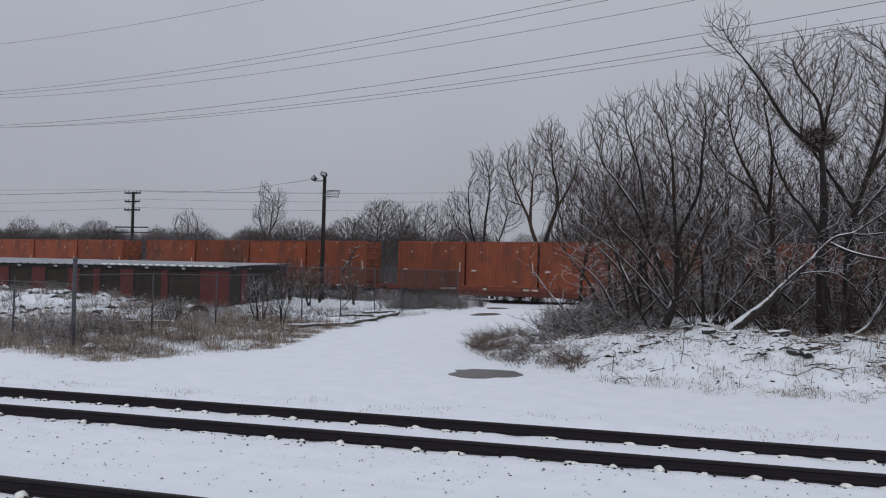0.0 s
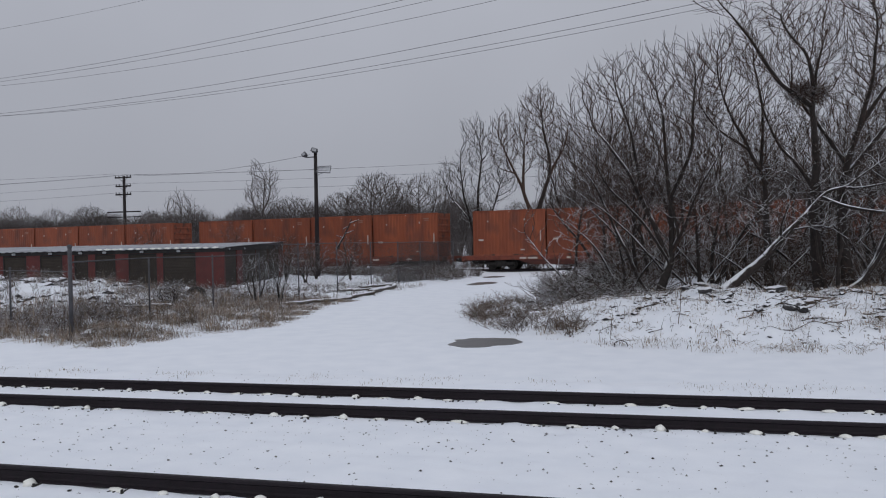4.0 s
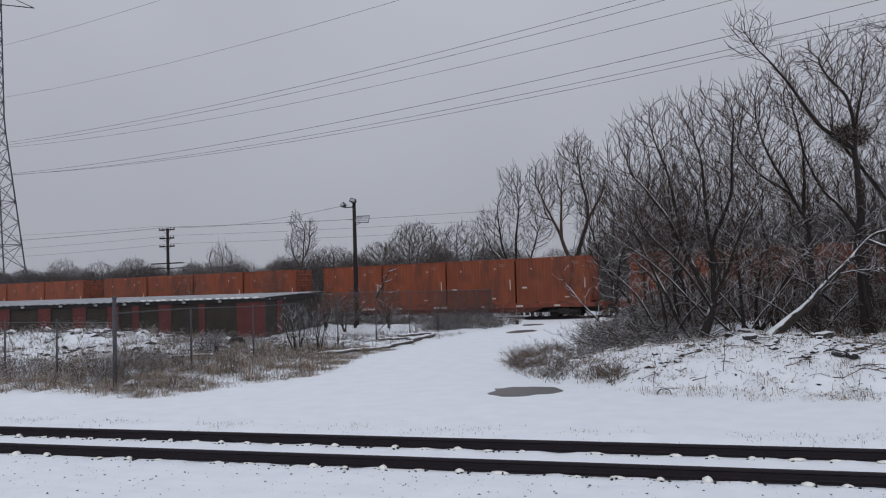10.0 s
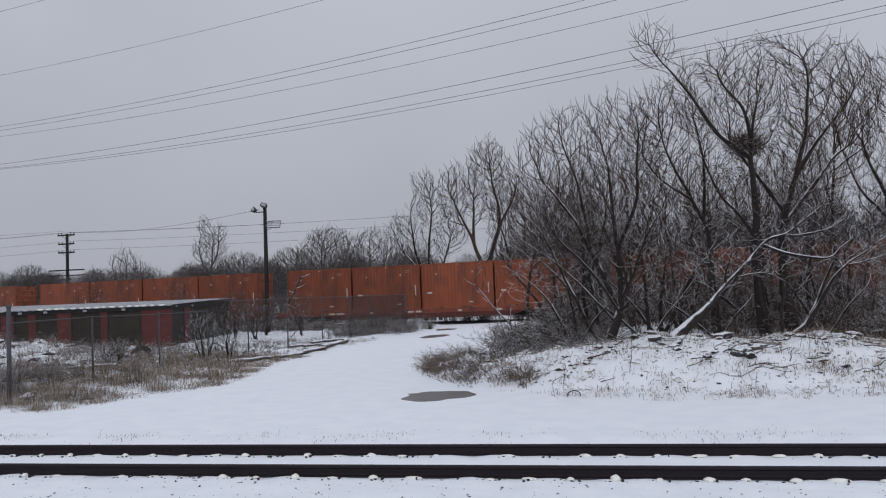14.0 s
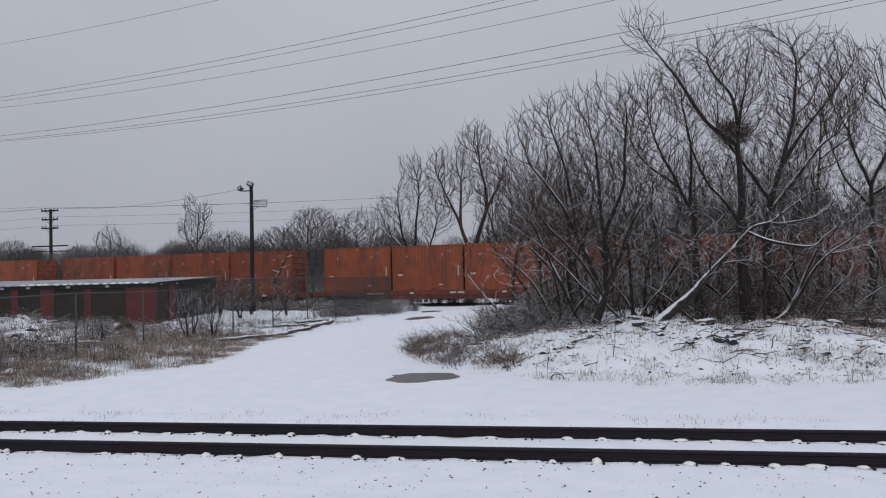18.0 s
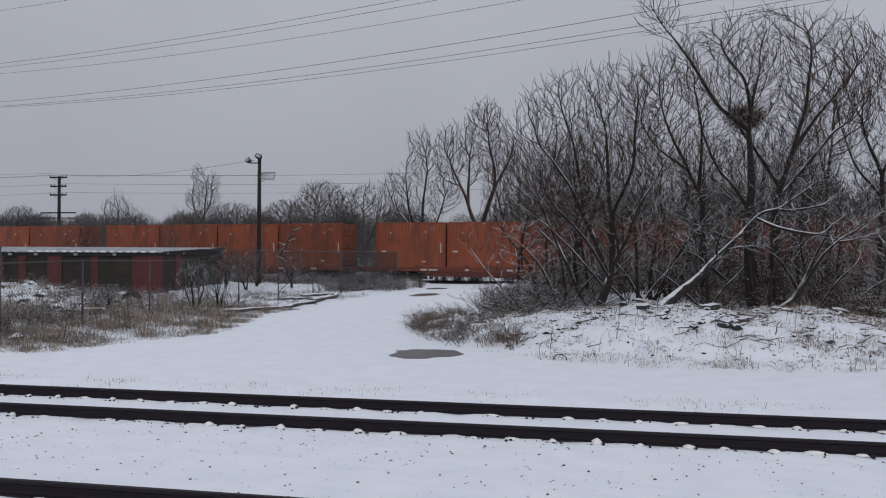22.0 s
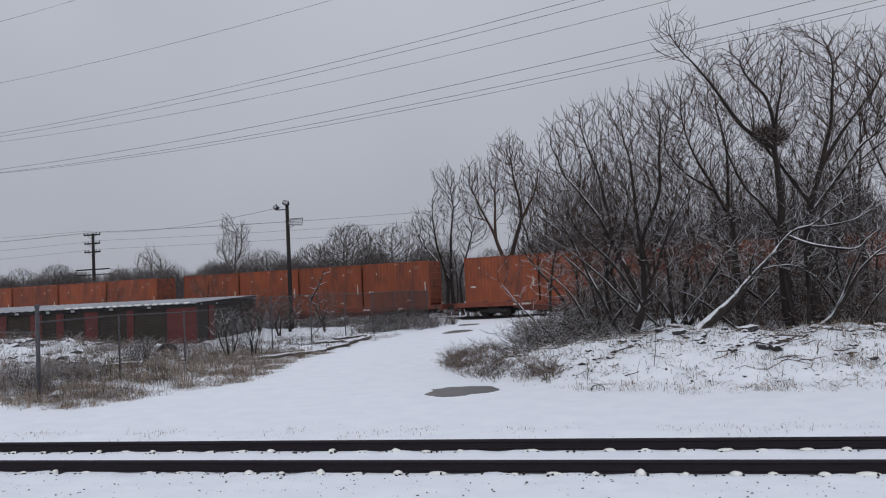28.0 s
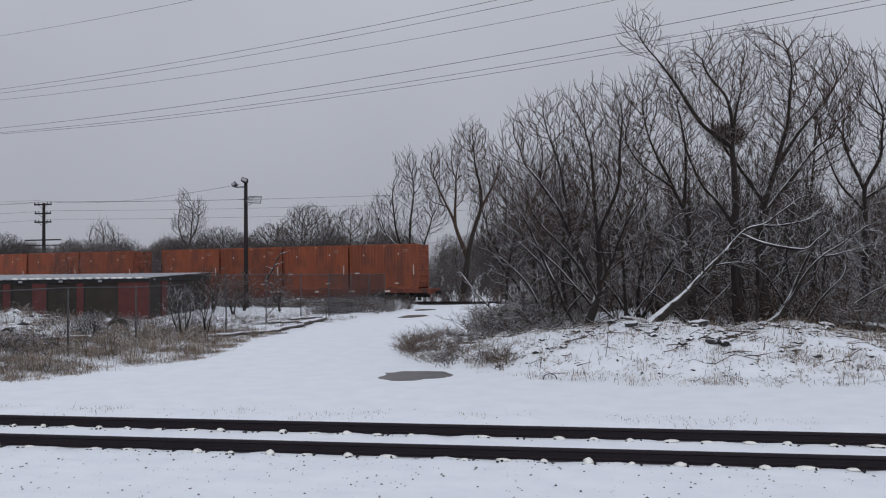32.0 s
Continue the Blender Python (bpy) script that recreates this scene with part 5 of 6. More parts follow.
def woods():
    """Bare trees beyond the far line, built in a few shapes and set out singly."""
    g = "trees beyond the train"
    far = dict(near=False, tip=0.019, step=0.30, kill=0.34, reach=3.4, twig_long=0.8, twigs=0.85, wander=0.2, dense=4.5)
    full_tree("bare_tree", Matrix.Translation((-11.5, 72.0, 0)), "tall bare tree forking beside the far railway line", 71,
              [[(0, 0, 0), (0.4, 0, 4.2), (1.4, 0, 8.1), (1.1, 0, 12.6), (0.9, 0, 15.2)], [(0.35, 0, 4.0), (-0.5, 0, 7.4), (-1.9, 0, 10.4), (-3.1, 0, 13.0)], [(-0.3, 0, 6.8), (-0.6, 0.6, 9.8), (-0.8, 0.8, 12.2)], [(1.3, 0, 7.6), (2.6, 0.4, 10.6), (3.2, 0.4, 13.2)]],
              [(0.9, 0.2, 12.4, 2.2, 2.2, 4.0, 620), (-2.3, 0, 11.2, 1.7, 1.6, 3.0, 380), (2.6, 0.3, 11, 1.4, 1.4, 2.6, 200)], 0.34, BARK, TWIG, g, **dict(far, kill=0.3))
    full_tree("bare_tree", Matrix.Translation((-16.2, 72.4, 0)), "snowy bare tree with a clump of wavering stems", 72,
              [[(0, 0, 0), (-0.2, 0, 3.5), (0.1, 0, 6.5), (0.5, 0, 9.5), (0.2, 0, 11.6), (0.7, 0, 13.4)], [(-0.6, 0, 0), (-0.7, 0, 4.0), (-1.4, 0, 7.0), (-1.7, 0, 9.6), (-1.4, 0, 12.4)], [(0.6, 0.2, 0), (0.7, 0.2, 3.4), (1.6, 0.2, 6.0), (2.6, 0.2, 8.6)], [(-0.2, 0.3, 0), (-0.5, 0.3, 3.6), (-1.9, 0.3, 5.8), (-3.4, 0.3, 7.6)], [(0.3, -0.3, 0), (0.4, -0.3, 3.0), (0.2, -0.3, 6.0)]],
              [(-0.3, 0, 11.2, 1.6, 1.2, 2.6, 260), (-2.4, 0.2, 8.2, 1.8, 1.3, 1.9, 240), (1.8, 0.2, 8.0, 1.8, 1.4, 2.2, 260), (-0.2, 0, 5.4, 1.6, 1.0, 2.2, 160)], 0.22, SNOWY_BARK, SNOWY_TWIG, g, **dict(far, kill=0.28, dense=5.0))
    for x, y, h, seed in ((-8.3, 75.0, 12.5, 75), (-4.6, 78.0, 13.5, 77)):
        full_tree("bare_tree", Matrix.Translation((x, y, 0)), "tall bare tree with upright limbs beyond the train", seed,
                  [[(0, 0, 0), (0.2, 0, h * 0.4), (0.3, 0, h * 0.85)], [(0.1, 0, h * 0.25), (-1.4, 0, h * 0.5), (-2.2, 0, h * 0.75)], [(0.1, 0, h * 0.3), (1.5, 0, h * 0.55), (2.2, 0, h * 0.8)]],
                  [(0, 0, h * 0.68, 3.2, 2.6, h * 0.33, 800)], 0.26, BARK, HAZE_PALED_BARK, g, **far)
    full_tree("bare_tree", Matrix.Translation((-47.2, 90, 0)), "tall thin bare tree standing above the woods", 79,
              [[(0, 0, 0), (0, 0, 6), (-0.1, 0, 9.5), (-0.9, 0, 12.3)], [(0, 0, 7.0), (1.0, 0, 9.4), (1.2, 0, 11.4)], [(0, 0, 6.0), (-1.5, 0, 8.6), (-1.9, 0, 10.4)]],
              [(-0.2, 0, 8.6, 2.2, 1.8, 2.0, 420), (-0.8, 0, 11.6, 0.9, 0.9, 1.4, 110), (1.1, 0, 10.6, 0.9, 0.8, 1.3, 110)], 0.24, HAZE_PALED_BARK, HAZE_PALED_BARK, g, **dict(far, kill=0.3))
    kinds = (("round-crowned dark bare tree in the far woods", 10.0, [[(0, 0, 0), (0, 0, 2.2), (0, 0, 8.6)], [(0, 0, 1.6), (1.2, 0, 4.5), (2.0, 0, 7.6)], [(0, 0, 1.6), (-1.2, 0, 4.5), (-2.0, 0, 7.6)], [(0, 0, 1.4), (2.4, 0.2, 4.0), (3.6, 0.2, 6.0)], [(0, 0, 1.4), (-2.4, 0.2, 4.0), (-3.6, 0.2, 6.0)]], [(0, 0, 5.8, 4.2, 3.4, 4.2, 1500)], 0.22),
             ("spreading lacy bare tree in the far woods", 10.0, [[(0, 0, 0), (0.2, 0, 4), (0.2, 0, 8.4)], [(0.1, 0, 3), (2.0, 0, 5.5), (3.2, 0, 7.8)], [(0.1, 0, 2.6), (-1.8, 0, 5.4), (-3.0, 0, 7.6)]], [(0, 0, 6.6, 3.8, 3.0, 3.4, 850)], 0.2),
             ("thin upright bare tree in the far woods", 10.0, [[(0, 0, 0), (0.1, 0, 5), (0.2, 0, 9.2)], [(0.05, 0, 3), (1.0, 0, 6.0), (1.5, 0, 8.4)], [(0.05, 0, 4), (-0.9, 0, 6.6), (-1.2, 0, 8.6)]], [(0.2, 0, 7.0, 2.0, 1.8, 3.0, 420)], 0.15),
             ("twiggy young tree in the far woods", 10.0, [[(0, 0, 0), (-0.4, 0, 4), (-0.6, 0, 8.6)], [(0.1, 0, 0), (1.2, 0, 4), (2.0, 0, 7.6)], [(-0.1, 0, 0), (-1.6, 0, 4), (-2.6, 0, 7.2)]], [(-0.2, 0, 6.0, 3.3, 2.6, 3.8, 1100)], 0.13))
    shapes, heights = [], []
    for i, (label, tall, stems, clouds, base) in enumerate(kinds):
        shapes.append(full_tree("bare_tree", Matrix.Translation((0, 900 + 40 * i, 0)), label, 81 + i, stems, clouds, base, HAZE_PALED_BARK, HAZE_PALED_BARK, "far woods", **dict(far, tip=0.022, kill=0.30 if i in (0, 3) else 0.40)))
        heights.append(tall)
    rng = random.Random(9)
    # heads that stand out above the train: bearing, distance, height, shape
    spots = [(-0.36, 106, 12.4, 0), (-0.30, 110, 12.2, 1), (-0.41, 112, 10.4, 0), (-0.255, 100, 9.5, 3), (-0.48, 114, 10.2, 0), (-0.555, 118, 9.5, 3), (-0.655, 108, 11.2, 2), (-0.63, 112, 9.6, 2), (-0.70, 116, 9.0, 3), (-0.80, 112, 9.8, 0), (-0.77, 120, 9.0, 0), (-0.86, 112, 9.5, 1), (-0.93, 110, 10.0, 1), (-1.0, 115, 9.0, 0), (-0.335, 125, 10.5, 3), (-0.52, 122, 9.8, 0), (-0.445, 118, 9.6, 3)]
    for i in range(260):
        y = rng.uniform(105, 210)
        s = rng.uniform(-1.45, 0.55)
        spots.append((s, y, 2.5 + y * rng.uniform(0.034, 0.056), rng.choice((0, 0, 1, 1, 3, 3))))
    for i in range(40):
        y = rng.uniform(71, 96)
        s = rng.uniform(-0.11, 0.50)
        spots.append((s, y, rng.uniform(6, 11), rng.choice((0, 1, 2, 3))))
    used = set()
    for s, y, tall, shape in spots:
        k = tall / heights[shape]
        m = Matrix.Translation((s * y, y, -0.1)) @ Matrix.Rotation(rng.uniform(0, 6.3), 4, "Z")
        src = shapes[shape]
        if shape in used:
            ob = copy_thing(src, m)
        else:
            ob, used = src, used | {shape}
            ob.matrix_basis = m
        w = k * rng.uniform(0.9, 1.15)
        ob.scale = (w, w, k)


woods()


def thicket(name, label, spots, height, spread, stems, twig, mat, seed, thin=0.01, sides=3):
    """Tangled brush as one object: arching stems with side twigs."""
    rng = np.random.RandomState(seed)
    out = []
    for x, y in spots:
        z = ground_at(x, y)
        k = rng.uniform(0.6, 1.2)
        for _ in range(stems):
            a, h = rng.uniform(0, 6.3), height * k * rng.uniform(0.5, 1.1)
            lean = spread * rng.uniform(0.2, 1.1)
            d = np.array((math.cos(a) * lean, math.sin(a) * lean, h))
            p0 = np.array((x, y, z - 0.05)) + np.r_[rng.normal(0, 0.12, 2), 0]
            u = np.linspace(0, 1, 5)[:, None]
            pts = p0 + d * u + rng.normal(0, 0.05 * height, (5, 3)) * u
            pts[:, 2] -= (u[:, 0] ** 2) * h * rng.uniform(0.0, 0.45)
            out.append((pts, thin * (1.6 - u[:, 0]), sides))
            for _ in range(twig):
                i = rng.randint(1, 5)
                e = rng.normal(0, 0.22, 3) * height * 0.6
                e[2] = abs(e[2]) * 0.8
                v = np.linspace(0, 1, 3)[:, None]
                out.append((pts[i] + e * v + rng.normal(0, 0.02, (3, 3)) * v, thin * 0.7 * (1.3 - v[:, 0]), sides))
    ob = tubes(name, out, mat)
    tagged(ob, label, "brush", kind="stuff")
    return ob


def scatter(seed, n, x0, x1, y0, y1, keep):
    rng = np.random.RandomState(seed)
    out = []
    while len(out) < n:
        x, y = rng.uniform(x0, x1), rng.uniform(y0, y1)
        if keep(x, y):
            out.append((x, y))
    return out


def lane_left(y):
    return float(np.interp(y, (14, 17, 20, 23.5, 31, 41, 60), (-13.5, -13.9, -13.2, -11.9, -13.8, -13.0, -13.6)))


def brush():
    thicket("bank_brush", "snow-dusted brown brush heaped on the bank edge", scatter(1, 62, -4.4, 0.4, 26, 36, lambda x, y: bank_depth(x, y) > 1.6 and waves(x, y, 2.4, 31) > 0.0), 1.15, 1.1, 11, 8, BRUSH, 101, 0.008)
    thicket("bank_undergrowth", "thin leafless undergrowth beneath the bank trees", scatter(2, 820, -4, 22, 25.8, 54, lambda x, y: bank_depth(x, y) > 5 and x > -4.5 + 0.05 * y), 3.1, 1.2, 5, 8, BRUSH, 102, 0.0078)
    thicket("trunk_undergrowth", "tangled leafless undergrowth round the trunks on the bank", scatter(8, 560, 2.6, 15, 25.0, 33, lambda x, y: True), 1.15, 0.9, 8, 6, BRUSH, 108, 0.007)
    thicket("far_undergrowth", "dark leafless undergrowth beyond the far railway line", scatter(3, 420, -40, 42, 73, 105, lambda x, y: True), 3.6, 1.2, 7, 5, HAZE_PALED_BARK, 103, 0.022)
    thicket("far_woods", "distant grey-brown woods along the horizon", scatter(4, 1500, -330, 140, 130, 230, lambda x, y: -1.5 < x / y < 0.6), 9.0, 2.4, 5, 6, HAZE_PALED_BARK, 104, 0.03)
    strip = [tuple((FAR_ACROSS * (66.6 + 1.6 * b) + FAR_ALONG * (-95 + 135 * a))[:2]) for a, b in np.random.RandomState(141).uniform(0, 1, (620, 2))]
    thicket("trackside_scrub", "low dark scrub behind the far railway line", strip, 1.25, 0.6, 8, 5, BRUSH, 110, 0.014)
    near_strip = [tuple((FAR_ACROSS * (58.4 + 1.0 * b) + FAR_ALONG * (-52 + 35 * a))[:2]) for a, b in np.random.RandomState(142).uniform(0, 1, (150, 2))]
    thicket("yard_edge_scrub", "low dark scrub along the yard edge of the far line", [p for p in near_strip if p[0] < -16.5], 0.7, 0.6, 8, 5, BRUSH, 111, 0.012)
    thicket("lane_end_brush", "brown brush at the end of the fence by the far line", scatter(5, 80, -17.5, -12.9, 47, 59, lambda x, y: x < -13.9 + 0.1 * (y - 50)), 1.15, 0.8, 9, 6, BRUSH, 105, 0.009)
    thicket("yard_brush", "low dark scrub along the far yard", scatter(6, 430, -62, -16.5, 56, 66, lambda x, y: 55.6 < y + 0.139 * x < 58.6), 1.0, 0.7, 8, 5, BRUSH, 106, 0.014)
    thicket("fence_corner_brush", "dark tangled brush round the fence corner", scatter(7, 90, -24, -16.4, 18.9, 23, lambda x, y: y > 19.2 - 0.3 * (x + 16.5)), 0.7, 0.6, 9, 6, BRUSH, 107, 0.006)
    thicket("yard_tangle", "low dark tangle of dead weeds on the rough yard", scatter(9, 420, -36, -14.2, 20.5, 42, lambda x, y: lane_left(y) - x > 1.2 and waves(x, y, 2.4, 33) > -0.1), 0.42, 0.6, 7, 6, BRUSH, 109, 0.006)


brush()


def brush_pile():
    """Cut and fallen branches heaped at the edge of the bank, snow lying along them."""
    rng = np.random.RandomState(131)
    out = []
    for i in range(680):
        x, y = rng.normal(-2.1, 0.95), rng.normal(25.8, 0.8)
        low = ground_at(x, y)
        tall = 1.05 * math.exp(-((x + 2.3) / 1.35) ** 2 - ((y - 25.8) / 1.2) ** 2)
        a, l = rng.normal(0, 0.9) + (3.14 if i % 2 else 0), rng.uniform(0.15, 0.65)
        rise = rng.normal(0.1, 0.6)
        u = np.linspace(-1, 1, 6)[:, None]
        mid = np.array((x, y, low + tall * rng.uniform(0.05, 1.0)))
        p = mid + np.array((math.cos(a), 0.5 * math.sin(a), rise)) * l * u + np.array((0, 0, -0.22 * l)) * u * u + np.cumsum(rng.normal(0, 0.022, (6, 3)), 0)
        p[:, 2] = np.maximum(p[:, 2], land(p[:, 0], p[:, 1]) - 0.02)
        thick = rng.uniform(0.005, 0.016)
        out.append((p, thick * np.linspace(1.0, 0.5, 6), 4))
        for _ in range(3):
            k = rng.randint(1, 6)
            e = rng.normal(0, 0.16, 3)
            v = np.linspace(0, 1, 3)[:, None]
            out.append((p[k] + e * v + rng.normal(0, 0.015, (3, 3)) * v, thick * 0.45 * np.array((1.0, 0.8, 0.6)), 3))
    tagged(tubes("brush_pile", out, DEADFALL), "dark pile of fallen branches dusted with snow", "brush pile", kind="stuff")
    toe = [(-4.9 + 0.55 * (i % 5 - 2) * 0.8 + rng.normal(0, 0.09), 21.9 + 0.35 * (i % 3 - 1) + rng.normal(0, 0.1)) for i in range(30)] + [(rng.normal(-4.1, 0.7), rng.normal(24.2, 1.0)) for _ in range(22)]
    thicket("toe_brush", "dark withered brush leaning out at the foot of the bank", [(x, y) for x, y in toe if bank_depth(x, y) > 0.0], 0.5, 0.5, 5, 7, BRUSH, 132, 0.0052)


brush_pile()


def grass(name, label, spots, height, mat, seed, blades, width=0.004, lodged=0.8):
    """Tufts of two-step blades that splay and bend over."""
    rng = np.random.RandomState(seed)
    vs, fs = [], []
    for x, y, k in spots:
        z = ground_at(x, y)
        wind = rng.uniform(0, 6.3)
        for _ in range(max(1, int(blades * rng.uniform(0.4, 1.6)))):
            a = wind + rng.normal(0, 1.3)
            h = height * k * rng.uniform(0.3, 1.2) * (1.5 if rng.uniform() < 0.08 else 1.0)
            bend = h * rng.uniform(0.1, 0.3 + 1.4 * lodged)
            px, py = x + rng.normal(0, 0.13), y + rng.normal(0, 0.13)
            c, s = math.cos(a), math.sin(a)
            w = width * rng.uniform(0.6, 1.6)
            wx, wy = -s * w, c * w
            up = h * max(0.25, 1 - 0.35 * bend / h)
            o = len(vs)
            vs += [(px - wx, py - wy, z - 0.02), (px + wx, py + wy, z - 0.02), (px + c * bend * 0.4 - wx * 0.8, py + s * bend * 0.4 - wy * 0.8, z + up * 0.72), (px + c * bend * 0.4 + wx * 0.8, py + s * bend * 0.4 + wy * 0.8, z + up * 0.72), (px + c * bend, py + s * bend, z + up * (1.0 - 0.3 * lodged * rng.uniform()))]
            fs += [(o, o + 1, o + 3, o + 2), (o + 2, o + 3, o + 4)]
    ob = raw(name, vs, fs, mat)
    tagged(ob, label, "grass", kind="stuff")


def meadow():
    rng = np.random.RandomState(77)
    left, weeds = [], []
    while len(left) < 3400:
        x, y = rng.uniform(-30, -11.8), rng.uniform(17.6, 34)
        e = lane_left(y) - x
        if e > -0.2 and waves(x, y, 3.0, 15) + rng.uniform(-0.6, 0.8) > 0.1 and rng.uniform() < math.exp(-max(e - 4.0, 0) / 3.5):
            left.append((x, y, rng.uniform(0.4, 1.2) * min(1, 0.4 + 0.3 * e)))
    grass("dry_grass", "matted straw-brown dry grass along the fence", left, 0.34, STRAW, 201, 18, 0.0050, 1.4)
    while len(weeds) < 1700:
        x, y = rng.uniform(-36, -13), rng.uniform(19.5, 46)
        if lane_left(y) - x > 0.5:
            weeds.append((x, y, rng.uniform(0.4, 1.3)))
    grass("withered_weeds", "withered grey-brown weeds in the rough ground by the fence", weeds, 0.46, WEED, 202, 12, 0.0055, 1.2)
    clumps = [(x + rng.normal(0, 0.12), y + rng.normal(0, 0.12), rng.uniform(0.5, 1.3)) for x, y in scatter(78, 170, -24, -12.2, 17.9, 33, lambda x, y: lane_left(y) - x > 0.2 and waves(x, y, 3.0, 19) > -0.2) for _ in range(4)]
    grass("grass_clumps", "bent clumps of tall dry brown grass by the fence", clumps, 0.62, STRAW, 204, 16, 0.0055, 1.5)
    bank = []
    while len(bank) < 1200:
        x, y = rng.uniform(-7.2, 11), rng.uniform(18.2, 26)
        d = float(bank_depth(x, y))
        if d > -0.15 and waves(x, y, 2.0, 16) + rng.uniform(-1.0, 0.6) > 0.1:
            bank.append((x, y, rng.uniform(0.25, 1.0)))
    grass("bank_grass", "sparse dry grass along the foot of the snowy bank", bank, 0.24, STRAW, 203, 9, 0.0042, 1.3)
    slope = [(x, y, rng.uniform(0.3, 1.1)) for x, y in zip(rng.uniform(4.5, 13, 1400), rng.uniform(18.6, 26.5, 1400)) if bank_depth(x, y) > 0.3 and waves(x, y, 1.7, 20) + rng.uniform(-0.5, 0.5) > 0.0]
    grass("slope_grass", "pale dry grass standing thinly through the snow of the bank", slope, 0.28, STRAW, 211, 10, 0.0055, 1.2)
    rail = [(x, rng.normal(13.9, 0.3), rng.uniform(0.3, 1.2)) for x in rng.uniform(-15, 7, 900) if waves(x, 0, 2.5, 17) + rng.uniform(-0.9, 0.4) > 0.1]
    grass("trackside_grass", "short dry grass tips poking through snow by the track", rail, 0.07, STRAW, 205, 4, 0.0028, 0.8)
    edge = [(x, y) for x, y in zip(rng.uniform(-7.2, -2.2, 900), rng.uniform(20.6, 30, 900)) if 0.05 < bank_depth(x, y) < 2.2 and waves(x, y, 2.0, 18) > 0.0][:85]
    thicket("bank_edge_brush", "wispy snow-dusted brush leaning over the lane", edge, 0.58, 0.65, 9, 7, WEED, 206, 0.0045)
    stalks = [(x, y) for x, y in zip(rng.uniform(-5, 11, 400), rng.uniform(18.6, 25.5, 400)) if bank_depth(x, y) > 0.2][:130]
    thicket("bank_stalks", "thin dead stalks standing on the snowy bank", stalks, 0.34, 0.12, 2, 3, BRUSH, 207, 0.0038)
    heap = [(x, y) for x, y in zip(rng.uniform(-38, -18, 460), rng.uniform(22, 38, 460))]
    thicket("heap_stalks", "dead stalks and twigs on the snowy spoil heaps", heap, 0.75, 0.6, 4, 5, BRUSH, 208, 0.006)
    mats = [(x, y) for x, y in zip(rng.uniform(-30, -12, 2600), rng.uniform(17.8, 33, 2600)) if 0.1 < lane_left(y) - x < 9 and waves(x, y, 1.8, 35) > 0.05][:520]
    thicket("matted_grass", "flattened pale dry grass with snow between the stems", mats, 0.15, 0.5, 12, 4, STRAW, 209, 0.0038)
    mats = [(x, y) for x, y in zip(rng.uniform(-5.5, 13, 1500), rng.uniform(18.4, 25.5, 1500)) if bank_depth(x, y) > 0.1 and waves(x, y, 1.6, 36) + 0.08 * x > 0.25][:300]
    thicket("bank_mat", "flattened dry grass and stems on the snowy bank", mats, 0.13, 0.36, 9, 4, STRAW, 210, 0.003)
    # fallen twigs and leaves on the bank
    out = []
    for x, y in zip(np.r_[rng.normal(3.2, 0.5, 26), rng.uniform(-1, 10, 40)], np.r_[rng.normal(21.5, 0.35, 26), rng.uniform(20, 24.5, 40)]):
        a, l = rng.normal(0, 0.5), rng.uniform(0.12, 0.42)
        u = np.linspace(-1, 1, 5)[:, None]
        p = np.array((x, y, 0.0)) + np.array((math.cos(a) * l, math.sin(a) * l, 0)) * u + rng.normal(0, 0.02, (5, 3))
        p[:, 2] = land(p[:, 0], p[:, 1]) + 0.01 + rng.uniform(0, 0.09) * (1 + u[:, 0])
        out.append((p, np.linspace(1, 0.5, 5) * rng.uniform(0.007, 0.016), 4))
    for x, y in zip(rng.uniform(-4.5, 12, 900), rng.uniform(18.8, 25.5, 900)):
        if bank_depth(x, y) < 0.5:
            continue
        a, l = rng.uniform(0, 6.3), rng.uniform(0.015, 0.08) * (3.5 if rng.uniform() < 0.05 else 1)
        u = np.linspace(-1, 1, 3)[:, None]
        p = np.array((x, y, 0.0)) + np.array((math.cos(a) * l, math.sin(a) * l, 0)) * u
        p[:, 2] = land(p[:, 0], p[:, 1]) + rng.uniform(0, 0.02) + np.array((0, rng.uniform(0, 0.05), 0))
        out.append((p, np.full(3, rng.uniform(0.003, 0.008)), 4))
    tagged(tubes("bank_litter", out, LITTER), "fallen twigs and dead leaves scattered on the snowy bank", "litter", kind="stuff")


meadow()


